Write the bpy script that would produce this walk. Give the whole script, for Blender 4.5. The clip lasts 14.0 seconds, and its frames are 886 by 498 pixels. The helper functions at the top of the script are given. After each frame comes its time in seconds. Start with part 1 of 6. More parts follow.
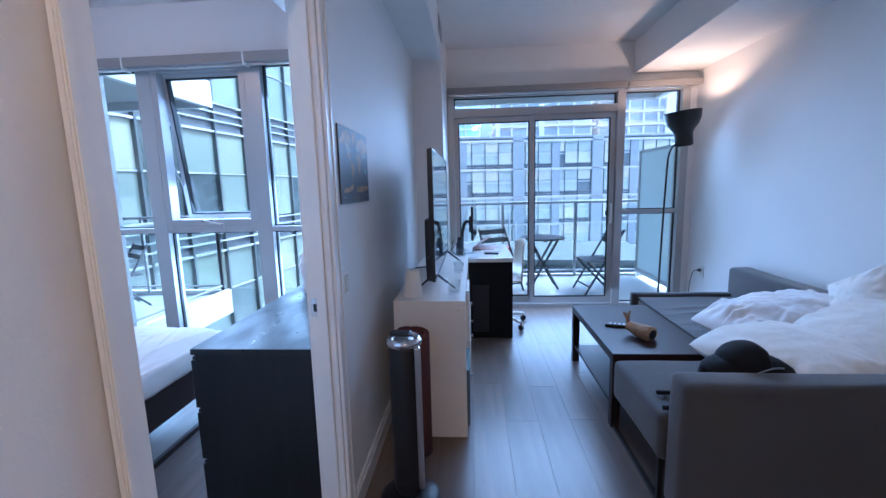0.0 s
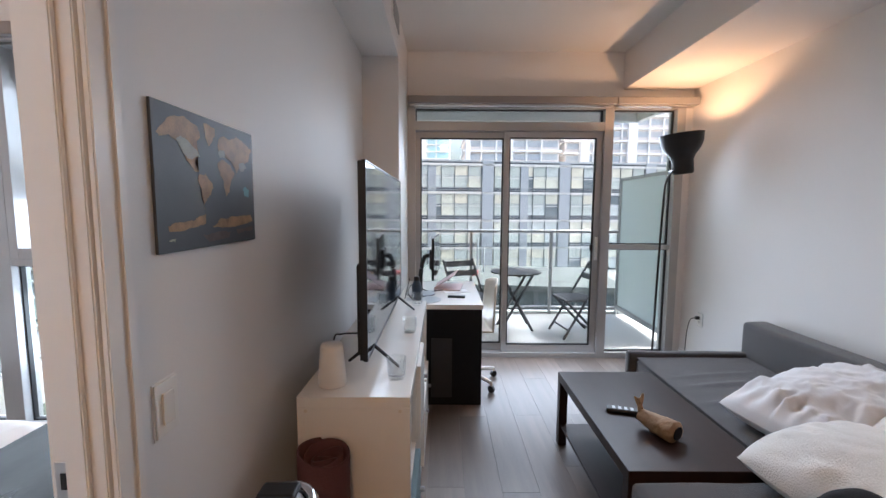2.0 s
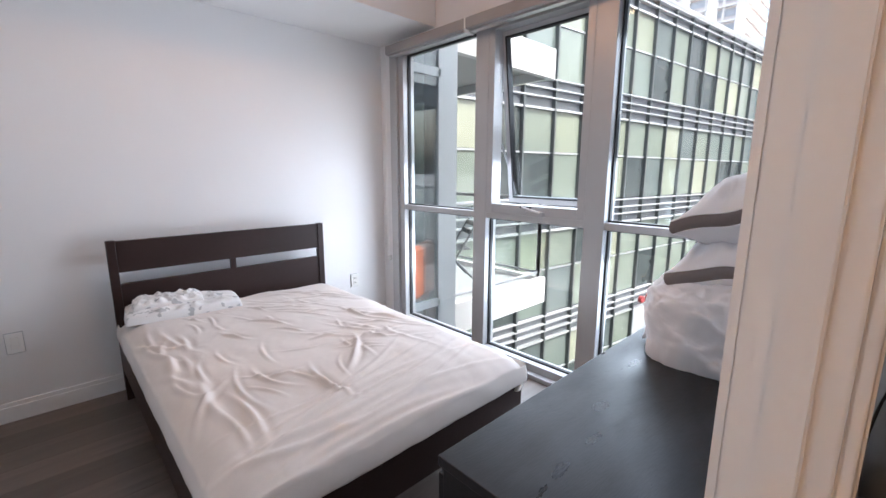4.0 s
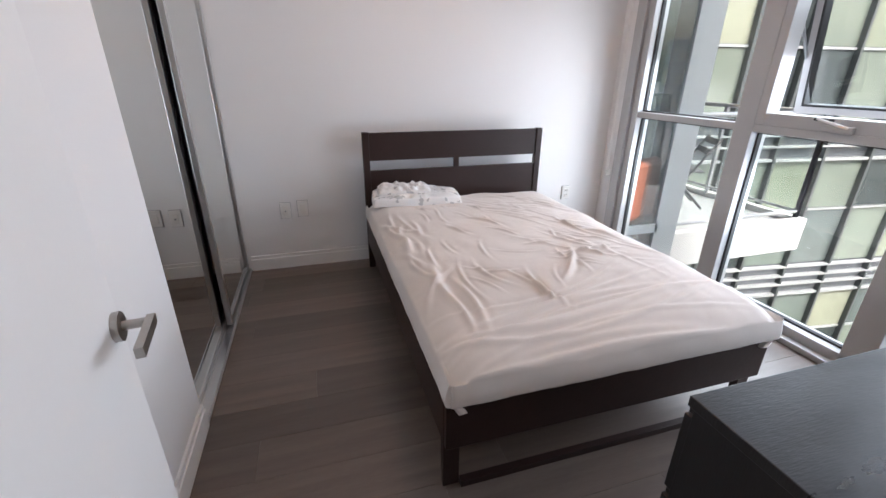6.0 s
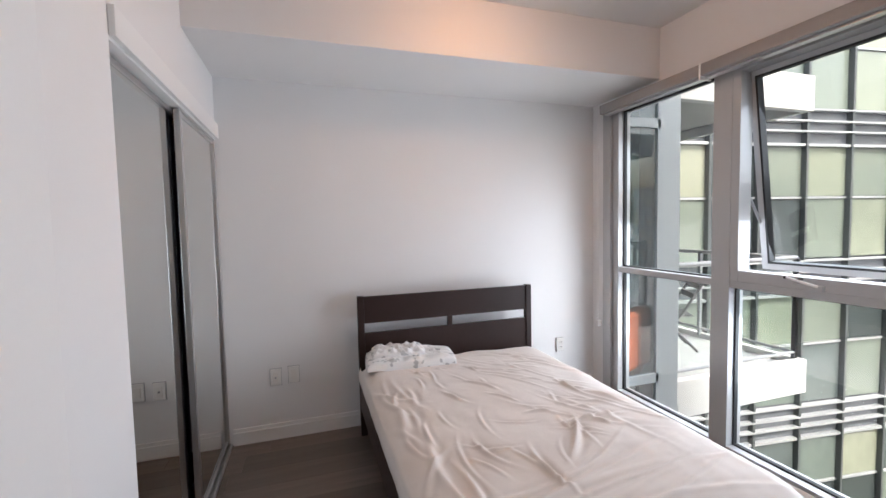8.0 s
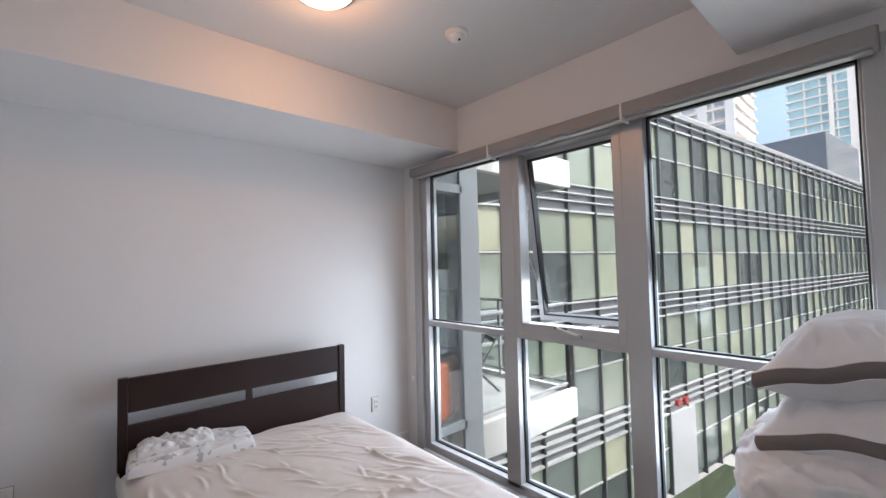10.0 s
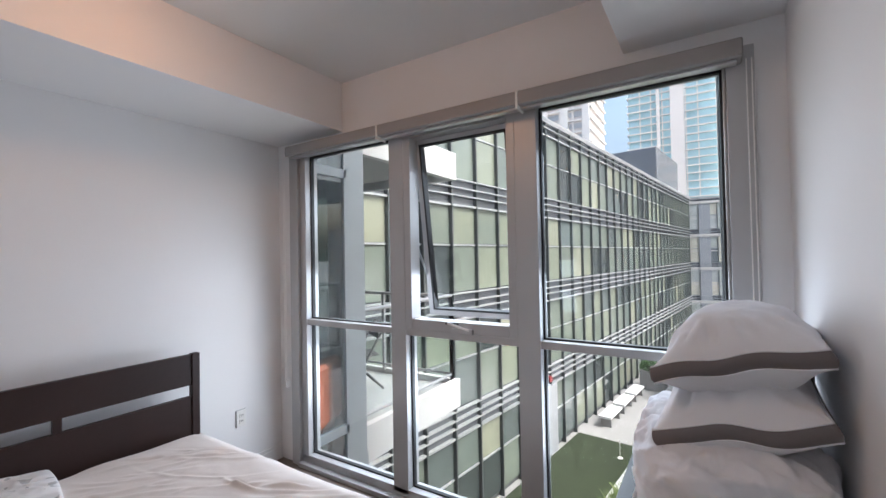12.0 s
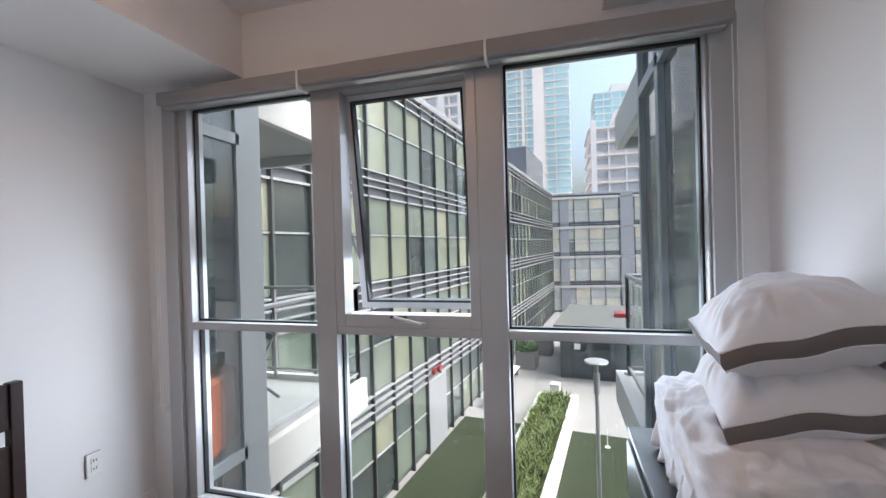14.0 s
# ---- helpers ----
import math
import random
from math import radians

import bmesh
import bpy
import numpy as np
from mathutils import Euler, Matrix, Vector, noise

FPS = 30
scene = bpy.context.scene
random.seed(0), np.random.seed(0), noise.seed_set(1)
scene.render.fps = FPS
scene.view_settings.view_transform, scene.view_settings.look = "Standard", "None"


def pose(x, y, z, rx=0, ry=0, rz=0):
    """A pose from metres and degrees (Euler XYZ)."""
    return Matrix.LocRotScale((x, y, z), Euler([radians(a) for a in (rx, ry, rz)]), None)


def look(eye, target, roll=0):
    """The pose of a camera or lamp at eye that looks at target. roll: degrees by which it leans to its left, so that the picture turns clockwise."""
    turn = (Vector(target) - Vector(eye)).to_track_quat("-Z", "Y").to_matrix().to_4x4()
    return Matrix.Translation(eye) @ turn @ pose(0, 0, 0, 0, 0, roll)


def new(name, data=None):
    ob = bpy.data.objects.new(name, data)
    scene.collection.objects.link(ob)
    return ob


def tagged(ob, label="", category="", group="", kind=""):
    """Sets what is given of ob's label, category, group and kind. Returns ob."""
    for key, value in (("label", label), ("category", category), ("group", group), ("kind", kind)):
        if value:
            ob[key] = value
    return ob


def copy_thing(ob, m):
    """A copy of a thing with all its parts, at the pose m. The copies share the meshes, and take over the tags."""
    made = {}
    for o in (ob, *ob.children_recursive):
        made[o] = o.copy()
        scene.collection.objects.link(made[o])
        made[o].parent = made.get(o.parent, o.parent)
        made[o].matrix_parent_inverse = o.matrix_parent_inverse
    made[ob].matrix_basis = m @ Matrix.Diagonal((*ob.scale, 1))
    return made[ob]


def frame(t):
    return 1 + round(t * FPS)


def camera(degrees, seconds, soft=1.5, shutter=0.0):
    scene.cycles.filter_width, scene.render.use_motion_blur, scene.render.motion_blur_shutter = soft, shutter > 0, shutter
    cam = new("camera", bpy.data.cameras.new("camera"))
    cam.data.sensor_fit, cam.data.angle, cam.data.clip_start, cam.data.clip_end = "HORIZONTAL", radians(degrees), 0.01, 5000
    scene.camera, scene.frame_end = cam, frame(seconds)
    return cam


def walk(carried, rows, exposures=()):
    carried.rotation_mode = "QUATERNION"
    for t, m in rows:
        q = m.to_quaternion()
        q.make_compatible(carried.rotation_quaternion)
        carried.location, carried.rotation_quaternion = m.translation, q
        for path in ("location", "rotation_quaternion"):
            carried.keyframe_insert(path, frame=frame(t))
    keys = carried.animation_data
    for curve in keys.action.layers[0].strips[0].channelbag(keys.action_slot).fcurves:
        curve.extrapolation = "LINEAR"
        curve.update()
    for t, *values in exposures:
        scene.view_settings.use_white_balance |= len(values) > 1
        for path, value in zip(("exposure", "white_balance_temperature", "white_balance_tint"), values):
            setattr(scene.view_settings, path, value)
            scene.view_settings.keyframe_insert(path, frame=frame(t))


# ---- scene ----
cam = camera(93.3, 14.0)
PATH = [
    (0, (0.529, 0.317, 1.396), (0.383, 2.29, 1.103), -1.5),
    (0.5, (0.604, 0.479, 1.422), (0.714, 2.461, 1.183), -1.2),
    (1, (0.597, 0.697, 1.429), (0.803, 2.676, 1.224), -0.8),
    (1.5, (0.581, 0.91, 1.444), (0.771, 2.891, 1.251), -0.3),
    (2, (0.586, 1.114, 1.437), (0.591, 3.105, 1.241), 0.3),
    (2.5, (0.457, 1.229, 1.428), (0.108, 3.187, 1.219), 0.6),
    (3, (0.258, 1.278, 1.408), (-0.511, 3.111, 1.189), 0.4),
    (3.5, (0.089, 1.243, 1.415), (-1.068, 2.849, 1.125), 0.5),
    (4, (0.002, 1.268, 1.404), (-1.422, 2.625, 1.042), 0.2),
    (4.2, (-0.033, 1.271, 1.403), (-1.528, 2.537, 1.001), 0.3),
    (6.3, (-0.131, 1.179, 1.35), (-1.945, 1.63, 0.639), -0.4),
    (6.5, (-0.126, 1.186, 1.372), (-1.978, 1.609, 0.747), -0.6),
    (7, (-0.128, 1.189, 1.435), (-2.04, 1.609, 1.026), -0.7),
    (7.5, (-0.123, 1.171, 1.47), (-2.048, 1.657, 1.23), -0.9),
    (8, (-0.137, 1.18, 1.493), (-2.036, 1.797, 1.376), -1.2),
    (8.5, (-0.154, 1.197, 1.534), (-1.986, 1.997, 1.499), -1.4),
    (9, (-0.138, 1.239, 1.56), (-1.873, 2.233, 1.593), -1.4),
    (9.2, (-0.123, 1.264, 1.576), (-1.816, 2.328, 1.624), -1.4),
    (11.3, (-0.229, 1.322, 1.573), (-1.427, 2.922, 1.645), -1.0),
    (11.5, (-0.229, 1.363, 1.582), (-1.405, 2.98, 1.64), -1.0),
    (12, (-0.339, 1.446, 1.576), (-1.406, 3.136, 1.613), -1.1),
    (12.5, (-0.518, 1.446, 1.574), (-1.461, 3.21, 1.595), -1.3),
    (13, (-0.649, 1.479, 1.547), (-1.464, 3.305, 1.563), -1.5),
    (13.5, (-0.767, 1.571, 1.528), (-1.443, 3.454, 1.545), -1.6),
    (14, (-0.852, 1.643, 1.521), (-1.395, 3.568, 1.509), -1.6),
]
EXPOSURES = [(0.0, 2.0, 3930, 7), (0.5, 1.88, 4450, 6), (1.0, 2.0, 5150, 7), (1.5, 2.05, 5400, 8), (3.0, 2.0, 5550, 11), (5.0, 1.92, 5700, 12), (7.5, 1.86, 5950, 12), (9.0, 1.62, 5800, 11), (11.5, 1.42, 5700, 11), (14.0, 1.36, 5700, 11)]
walk(cam, [(t, look(eye, target, roll)) for t, eye, target, roll in PATH], EXPOSURES)

# ---- light ----
world = bpy.data.worlds.new("sky")
scene.world = world
world.use_nodes = True
wn = world.node_tree.nodes
sky = wn.new("ShaderNodeTexSky")
sky.sky_type = 'NISHITA'
sky.sun_disc = False
sky.sun_elevation = radians(55)
sky.sun_rotation = radians(82)
sky.ozone_density = 0.2
sky.dust_density = 10.0
sky.air_density = 1.2
wn["Background"].inputs[1].default_value = 0.15
world.node_tree.links.new(sky.outputs[0], wn["Background"].inputs[0])

sun_data = bpy.data.lights.new("sun", 'SUN')
sun_data.energy, sun_data.angle, sun_data.color = 0.85, radians(5), (1.0, 0.96, 0.90)
sun = new("sun", sun_data)
sun.matrix_world = look((11, 1.5, 16), (0, 0, 0))


def window_light(name, x0, x1, z0, z1, y, watts, down=0.62, spread=180):
    """Skylight in an opening, aimed down into the room as the sky sends it."""
    data = bpy.data.lights.new(name, 'AREA')
    data.shape, data.size, data.size_y = 'RECTANGLE', x1 - x0, z1 - z0
    data.energy, data.color, data.spread = watts, (0.95, 0.97, 1.0), radians(spread)
    ob = new(name, data)
    c = ((x0 + x1) / 2, y, (z0 + z1) / 2)
    ob.matrix_world = look(c, (c[0], c[1] - 1, c[2] - down))
    return ob


for z, watts, down in ((0.62, 10.0, 0.3), (1.25, 7.5, 0.55), (1.95, 3.2, 0.8)):
    window_light("window_daylight", -2.90, -0.32, z - 0.25, z + 0.25, 3.86, watts, down)
window_light("balcony_daylight", 0.45, 2.60, 1.75, 2.25, 4.86, 5.5, 0.75, 115)
window_light("balcony_daylight", 0.45, 2.3, 0.15, 0.60, 4.93, 3.2)


def bulb(name, at, watts, radius, color=(1.0, 0.52, 0.24)):
    data = bpy.data.lights.new(name, 'POINT')
    data.energy, data.shadow_soft_size, data.color = watts, radius, color
    ob = new(name, data)
    ob.location = at
    return ob


bulb("torchiere_bulb", (2.55, 4.56, 1.965), 5.5, 0.022, (1.0, 0.48, 0.20))
bulb("bedroom_bulb", (-1.85, 2.12, 2.755), 2.5, 0.06, (1.0, 0.42, 0.15))
bulb("hall_bulb", (0.62, -0.35, 2.755), 9.0, 0.05, (1.0, 0.51, 0.21))


# ---- materials ----
def links(m):
    return m.node_tree.nodes, m.node_tree.links.new


def mat(name, color, rough=0.5, metal=0.0, vary=0.06, scale=3.0, fine=60.0, bump=0.05, stretch=(1, 1, 1), spec=0.5, piece=0.0, sheen=0.0):
    """A plain surface with broad and fine variation; piece: how far single pieces differ."""
    m = bpy.data.materials.new(name)
    m.use_nodes = True
    n, link = links(m)
    b = n["Principled BSDF"]
    b.inputs["Roughness"].default_value, b.inputs["Metallic"].default_value = rough, metal
    b.inputs["Specular IOR Level"].default_value = spec
    if sheen:
        b.inputs["Sheen Weight"].default_value = sheen
    co = n.new("ShaderNodeTexCoord")
    mp = n.new("ShaderNodeMapping")
    mp.inputs["Scale"].default_value = stretch
    link(co.outputs["Object"], mp.inputs[0])
    big, small = n.new("ShaderNodeTexNoise"), n.new("ShaderNodeTexNoise")
    big.inputs["Scale"].default_value, big.inputs["Detail"].default_value = scale, 4
    small.inputs["Scale"].default_value, small.inputs["Detail"].default_value = fine, 3
    for t in (big, small):
        link(mp.outputs[0], t.inputs["Vector"])
    add = n.new("ShaderNodeMath")
    add.operation = 'MULTIPLY_ADD'
    link(small.outputs["Fac"], add.inputs[0])
    add.inputs[1].default_value = 0.4
    link(big.outputs["Fac"], add.inputs[2])
    rng = n.new("ShaderNodeMapRange")
    rng.inputs["From Min"].default_value, rng.inputs["From Max"].default_value = 0.35, 1.05
    rng.inputs["To Min"].default_value, rng.inputs["To Max"].default_value = 1 - vary, 1 + vary
    link(add.outputs[0], rng.inputs["Value"])
    value = rng.outputs[0]
    if piece:
        info = n.new("ShaderNodeObjectInfo")
        pr = n.new("ShaderNodeMapRange")
        pr.inputs["To Min"].default_value, pr.inputs["To Max"].default_value = 1 - piece, 1 + piece
        link(info.outputs["Random"], pr.inputs["Value"])
        mul = n.new("ShaderNodeMath")
        mul.operation = 'MULTIPLY'
        link(value, mul.inputs[0])
        link(pr.outputs[0], mul.inputs[1])
        value = mul.outputs[0]
    hsv = n.new("ShaderNodeHueSaturation")
    hsv.inputs["Color"].default_value = (*color, 1)
    link(value, hsv.inputs["Value"])
    link(hsv.outputs[0], b.inputs["Base Color"])
    if bump:
        bp = n.new("ShaderNodeBump")
        bp.inputs["Strength"].default_value, bp.inputs["Distance"].default_value = bump, 0.01
        link(small.outputs["Fac"], bp.inputs["Height"])
        link(bp.outputs[0], b.inputs["Normal"])
    return m


def glass(name, tint, base=0.035, rough=0.0):
    """Thin glazing: clear, with a mirror film that grows towards grazing."""
    m = bpy.data.materials.new(name)
    m.use_nodes = True
    n, link = links(m)
    n.remove(n["Principled BSDF"])
    tr, gl, lw, pw, mx = n.new("ShaderNodeBsdfTransparent"), n.new("ShaderNodeBsdfGlossy"), n.new("ShaderNodeLayerWeight"), n.new("ShaderNodeMath"), n.new("ShaderNodeMixShader")
    sc = n.new("ShaderNodeMath")
    tr.inputs[0].default_value = (*tint, 1)
    gl.inputs["Roughness"].default_value = rough
    lw.inputs["Blend"].default_value = 0.5
    pw.operation, pw.inputs[1].default_value = 'POWER', 5.0
    sc.operation, sc.inputs[1].default_value, sc.inputs[2].default_value = 'MULTIPLY_ADD', 0.7, base
    link(lw.outputs["Facing"], pw.inputs[0])
    link(pw.outputs[0], sc.inputs[0])
    link(sc.outputs[0], mx.inputs[0])
    link(tr.outputs[0], mx.inputs[1])
    link(gl.outputs[0], mx.inputs[2])
    link(mx.outputs[0], n["Material Output"].inputs[0])
    return m


def glowing(name, color, strength):
    m = bpy.data.materials.new(name)
    m.use_nodes = True
    b = m.node_tree.nodes["Principled BSDF"]
    b.inputs["Base Color"].default_value = (*color, 1)
    b.inputs["Emission Color"].default_value = (*color, 1)
    b.inputs["Emission Strength"].default_value = strength
    return m


def wood_plank(name):
    """Grey-brown laminate: long grain, each plank its own tone."""
    m = mat(name, (0.138, 0.108, 0.090), 0.33, 0, 0.28, 2.2, 38, 0.04, (9, 0.7, 1), 0.5, 0.22)
    return m


def office_pane(name, stops):
    """Office glazing: each pane shows its own blind, room or dark behind a sharp reflection."""
    m = mat(name, (0.2, 0.2, 0.2), 0.05, 0, 0.22, 0.9, 5, 0.0)
    n, link = links(m)
    b = n["Principled BSDF"]
    info, ramp = n.new("ShaderNodeObjectInfo"), n.new("ShaderNodeValToRGB")
    ramp.color_ramp.interpolation = 'CONSTANT'
    while len(ramp.color_ramp.elements) < len(stops):
        ramp.color_ramp.elements.new(0.5)
    for el, (at, col) in zip(ramp.color_ramp.elements, stops):
        el.position, el.color = at, (*col, 1)
    link(info.outputs["Random"], ramp.inputs[0])
    hsv = b.inputs["Base Color"].links[0].from_node
    link(ramp.outputs[0], hsv.inputs["Color"])
    b.inputs["Specular IOR Level"].default_value = 0.9
    return m


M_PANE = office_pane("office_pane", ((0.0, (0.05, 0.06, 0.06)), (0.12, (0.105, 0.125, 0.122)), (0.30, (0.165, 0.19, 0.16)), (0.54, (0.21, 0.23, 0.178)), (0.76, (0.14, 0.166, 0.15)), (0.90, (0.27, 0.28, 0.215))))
# Far wing's colours are lifted for haze and for sunlight it misses.
M_FARPANE = office_pane("far_office_pane_hazed", ((0.0, (0.16, 0.18, 0.19)), (0.08, (0.46, 0.48, 0.44)), (0.36, (0.60, 0.58, 0.48)), (0.58, (0.50, 0.52, 0.50)), (0.78, (0.66, 0.61, 0.49))))
M_ROOF = mat("dark_gravel_roof", (0.10, 0.105, 0.10), 0.9, 0, 0.2, 1.2, 40, 0.2)
# Beige made lighter than the wall itself, as distance haze.
M_TOWERBEIGE = mat("tower_beige_wall_hazed", (0.72, 0.65, 0.60), 0.7, 0, 0.12, 0.15, 3, 0)
M_ORANGE = mat("rust_orange_cloth", (0.40, 0.135, 0.07), 0.8, 0, 0.1, 6, 120, 0.1)
M_PAINT = mat("wall_paint", (0.78, 0.772, 0.765), 0.62, 0, 0.025, 1.2, 160, 0.05)
M_CEIL = mat("ceiling_paint", (0.72, 0.715, 0.70), 0.75, 0, 0.02, 1.0, 120, 0.04)
M_TRIM = mat("trim_paint", (0.80, 0.79, 0.775), 0.38, 0, 0.02, 2, 90, 0.02)
M_DOOR = mat("door_paint", (0.80, 0.795, 0.785), 0.42, 0, 0.02, 2, 90, 0.02)
M_PLANK = wood_plank("laminate_plank")
M_SUB = mat("subfloor", (0.05, 0.042, 0.036), 0.8)
M_ALU = mat("grey_aluminium_frame", (0.46, 0.46, 0.46), 0.42, 0.35, 0.04, 3, 200, 0.02)
M_GASKET = mat("black_gasket", (0.015, 0.015, 0.016), 0.6, 0, 0.05)
M_GLASS = glass("window_glass", (0.96, 0.985, 0.98))
M_TINTGLASS = glass("grey_tinted_glass", (0.60, 0.66, 0.68), 0.13)
M_BLIND = mat("blind_cassette_grey", (0.29, 0.275, 0.265), 0.5, 0, 0.03, 4, 150, 0.03)
M_MIRROR = mat("mirror_silver", (0.72, 0.74, 0.73), 0.01, 1.0, 0.0, 1, 1, 0.0)
M_SILVER = mat("satin_silver", (0.62, 0.62, 0.62), 0.28, 1.0, 0.04, 6, 200, 0.01)
M_NICKEL = mat("brushed_nickel", (0.42, 0.40, 0.37), 0.3, 1.0, 0.06, 8, 260, 0.02)
M_CHROME = mat("chrome", (0.75, 0.75, 0.76), 0.12, 1.0, 0.03)
M_BLACKBROWN = mat("black_brown_wood", (0.026, 0.0135, 0.0115), 0.4, 0, 0.25, 3, 45, 0.05, (6, 1, 1), 0.3)
M_DRESSER = mat("black_stained_ash", (0.016, 0.017, 0.019), 0.36, 0, 0.3, 3, 40, 0.08, (8, 1, 1), 0.4)


def scuffed(name, base):
    """Stained wood worn by use: broad brushed patches of dull and shiny varnish with pale rub marks."""
    m = mat(name, base, 0.3, 0, 0.35, 3, 40, 0.10, (8, 1, 1), 0.45)
    n, link = links(m)
    b = n["Principled BSDF"]
    co, mp, cloud, ramp, rub, cover, mx = n.new("ShaderNodeTexCoord"), n.new("ShaderNodeMapping"), n.new("ShaderNodeTexNoise"), n.new("ShaderNodeMapRange"), n.new("ShaderNodeTexNoise"), n.new("ShaderNodeMapRange"), n.new("ShaderNodeMix")
    mp.inputs["Scale"].default_value = (2.2, 0.8, 1)
    mp.inputs["Rotation"].default_value = (0, 0, 0.25)
    link(co.outputs["Object"], mp.inputs[0])
    for t, sc in ((cloud, 4.0), (rub, 7.0)):
        t.inputs["Scale"].default_value, t.inputs["Detail"].default_value = sc, 6
        link(mp.outputs[0], t.inputs["Vector"])
    for r, lo, hi, a, z in ((ramp, 0.35, 0.65, 0.27, 0.46), (cover, 0.52, 0.78, 0.0, 0.12)):
        r.inputs["From Min"].default_value, r.inputs["From Max"].default_value = lo, hi
        r.inputs["To Min"].default_value, r.inputs["To Max"].default_value = a, z
    link(cloud.outputs["Fac"], ramp.inputs["Value"])
    link(ramp.outputs[0], b.inputs["Roughness"])
    link(rub.outputs["Fac"], cover.inputs["Value"])
    mx.data_type = 'RGBA'
    link(cover.outputs[0], mx.inputs["Factor"])
    link(b.inputs["Base Color"].links[0].from_socket, mx.inputs["A"])
    mx.inputs["B"].default_value = (0.11, 0.12, 0.13, 1)
    link(mx.outputs["Result"], b.inputs["Base Color"])
    return m


M_DRESSTOP = scuffed("scuffed_black_ash", (0.016, 0.017, 0.019))
M_BLACK = mat("black_plastic", (0.012, 0.012, 0.013), 0.4, 0, 0.1, 6, 120, 0.03)
M_BLACKCLOTH = mat("black_nylon", (0.010, 0.010, 0.012), 0.8, 0, 0.15, 6, 300, 0.2, (1, 1, 1), 0.25)
M_WHITE = mat("white_lacquer", (0.80, 0.78, 0.74), 0.22, 0, 0.02, 2, 100, 0.01)
M_WHITEPLASTIC = mat("white_plastic", (0.78, 0.77, 0.74), 0.35, 0, 0.02, 4, 100, 0.01)
M_SHEET = mat("beige_sheet", (0.72, 0.662, 0.612), 0.85, 0, 0.05, 3, 320, 0.12, sheen=0.2)
M_COTTON = mat("white_cotton", (0.78, 0.78, 0.80), 0.85, 0, 0.03, 4, 280, 0.10, sheen=0.2)
M_TAUPE = mat("taupe_band", (0.17, 0.15, 0.145), 0.9, 0, 0.08, 6, 300, 0.12)
M_PLUSH = mat("cream_plush", (0.86, 0.84, 0.80), 0.95, 0, 0.06, 8, 180, 0.5, sheen=0.5)
M_SOFA = mat("dark_grey_sofa_fabric", (0.062, 0.060, 0.064), 0.92, 0, 0.12, 3, 420, 0.25, sheen=0.35)
M_CONCRETE = mat("pale_concrete", (0.25, 0.243, 0.238), 0.85, 0, 0.10, 0.8, 30, 0.1)
M_PAVING = mat("pale_balcony_paving", (0.60, 0.59, 0.575), 0.8, 0, 0.08, 1.5, 40, 0.08)
M_SLABWHITE = mat("white_balcony_edge", (0.64, 0.64, 0.63), 0.7, 0, 0.04, 1.5, 40, 0.05)
M_SOFFIT = mat("grey_slab_underside", (0.42, 0.42, 0.42), 0.85, 0, 0.06, 1, 30, 0.05)
M_TURF = mat("artificial_turf", (0.020, 0.029, 0.011), 0.95, 0, 0.22, 0.7, 200, 0.5)
M_GRASS = mat("ornamental_grass", (0.12, 0.155, 0.05), 0.8, 0, 0.3, 3, 40, 0.2)
M_SHRUB = mat("shrub_green", (0.035, 0.075, 0.022), 0.8, 0, 0.35, 5, 60, 0.3)
M_FMULL = mat("facade_dark_mullion", (0.085, 0.095, 0.097), 0.4, 0.3, 0.06)
M_FBAR = mat("facade_silver_bar", (0.44, 0.45, 0.46), 0.4, 0.4, 0.05)
M_SPANDREL = mat("facade_grey_spandrel", (0.13, 0.138, 0.152), 0.12, 0, 0.12, 1.5, 20, 0, piece=0.15)
M_FSLAB = mat("facade_slab_ceiling", (0.55, 0.53, 0.50), 0.7, 0, 0.05)
M_DARKGLASS = mat("dark_cladding_glass", (0.045, 0.06, 0.065), 0.04, 0, 0.1, 1, 10, 0)
M_RETGLASS = mat("grey_return_glass", (0.13, 0.155, 0.165), 0.06, 0, 0.12, 1, 10, 0)
M_PIER = mat("facade_pier_grey", (0.33, 0.34, 0.36), 0.35, 0.1, 0.06)
M_COLGREY = mat("grey_metal_cladding", (0.36, 0.39, 0.41), 0.45, 0.2, 0.04)
# Tower colours are lightened to carry the haze over their unlit fronts.
M_TOWERGLASS = mat("tower_blue_glass_hazed", (0.50, 0.74, 0.80), 0.15, 0, 0.25, 0.1, 2, 0)
M_TOWERLIGHT = mat("tower_pale_concrete_hazed", (0.85, 0.81, 0.77), 0.8, 0, 0.06, 0.1, 2, 0)
M_TOWERWIN = mat("tower_window_grey_hazed", (0.50, 0.52, 0.54), 0.25, 0, 0.2, 0.2, 3, 0)
M_RED = mat("red_paint", (0.28, 0.03, 0.03), 0.45, 0, 0.06)
M_STEEL = mat("grey_steel", (0.38, 0.39, 0.40), 0.42, 0.6, 0.05)
M_OUTWOOD = mat("grey_weathered_wood", (0.085, 0.085, 0.09), 0.7, 0, 0.25, 4, 60, 0.2, (1, 6, 1))


# ---- mesh helpers ----
def bm_box(bm, lo, hi):
    v = [bm.verts.new((x, y, z)) for x in (lo[0], hi[0]) for y in (lo[1], hi[1]) for z in (lo[2], hi[2])]
    for f in ((0, 1, 3, 2), (4, 6, 7, 5), (0, 4, 5, 1), (2, 3, 7, 6), (0, 2, 6, 4), (1, 5, 7, 3)):
        bm.faces.new([v[i] for i in f])


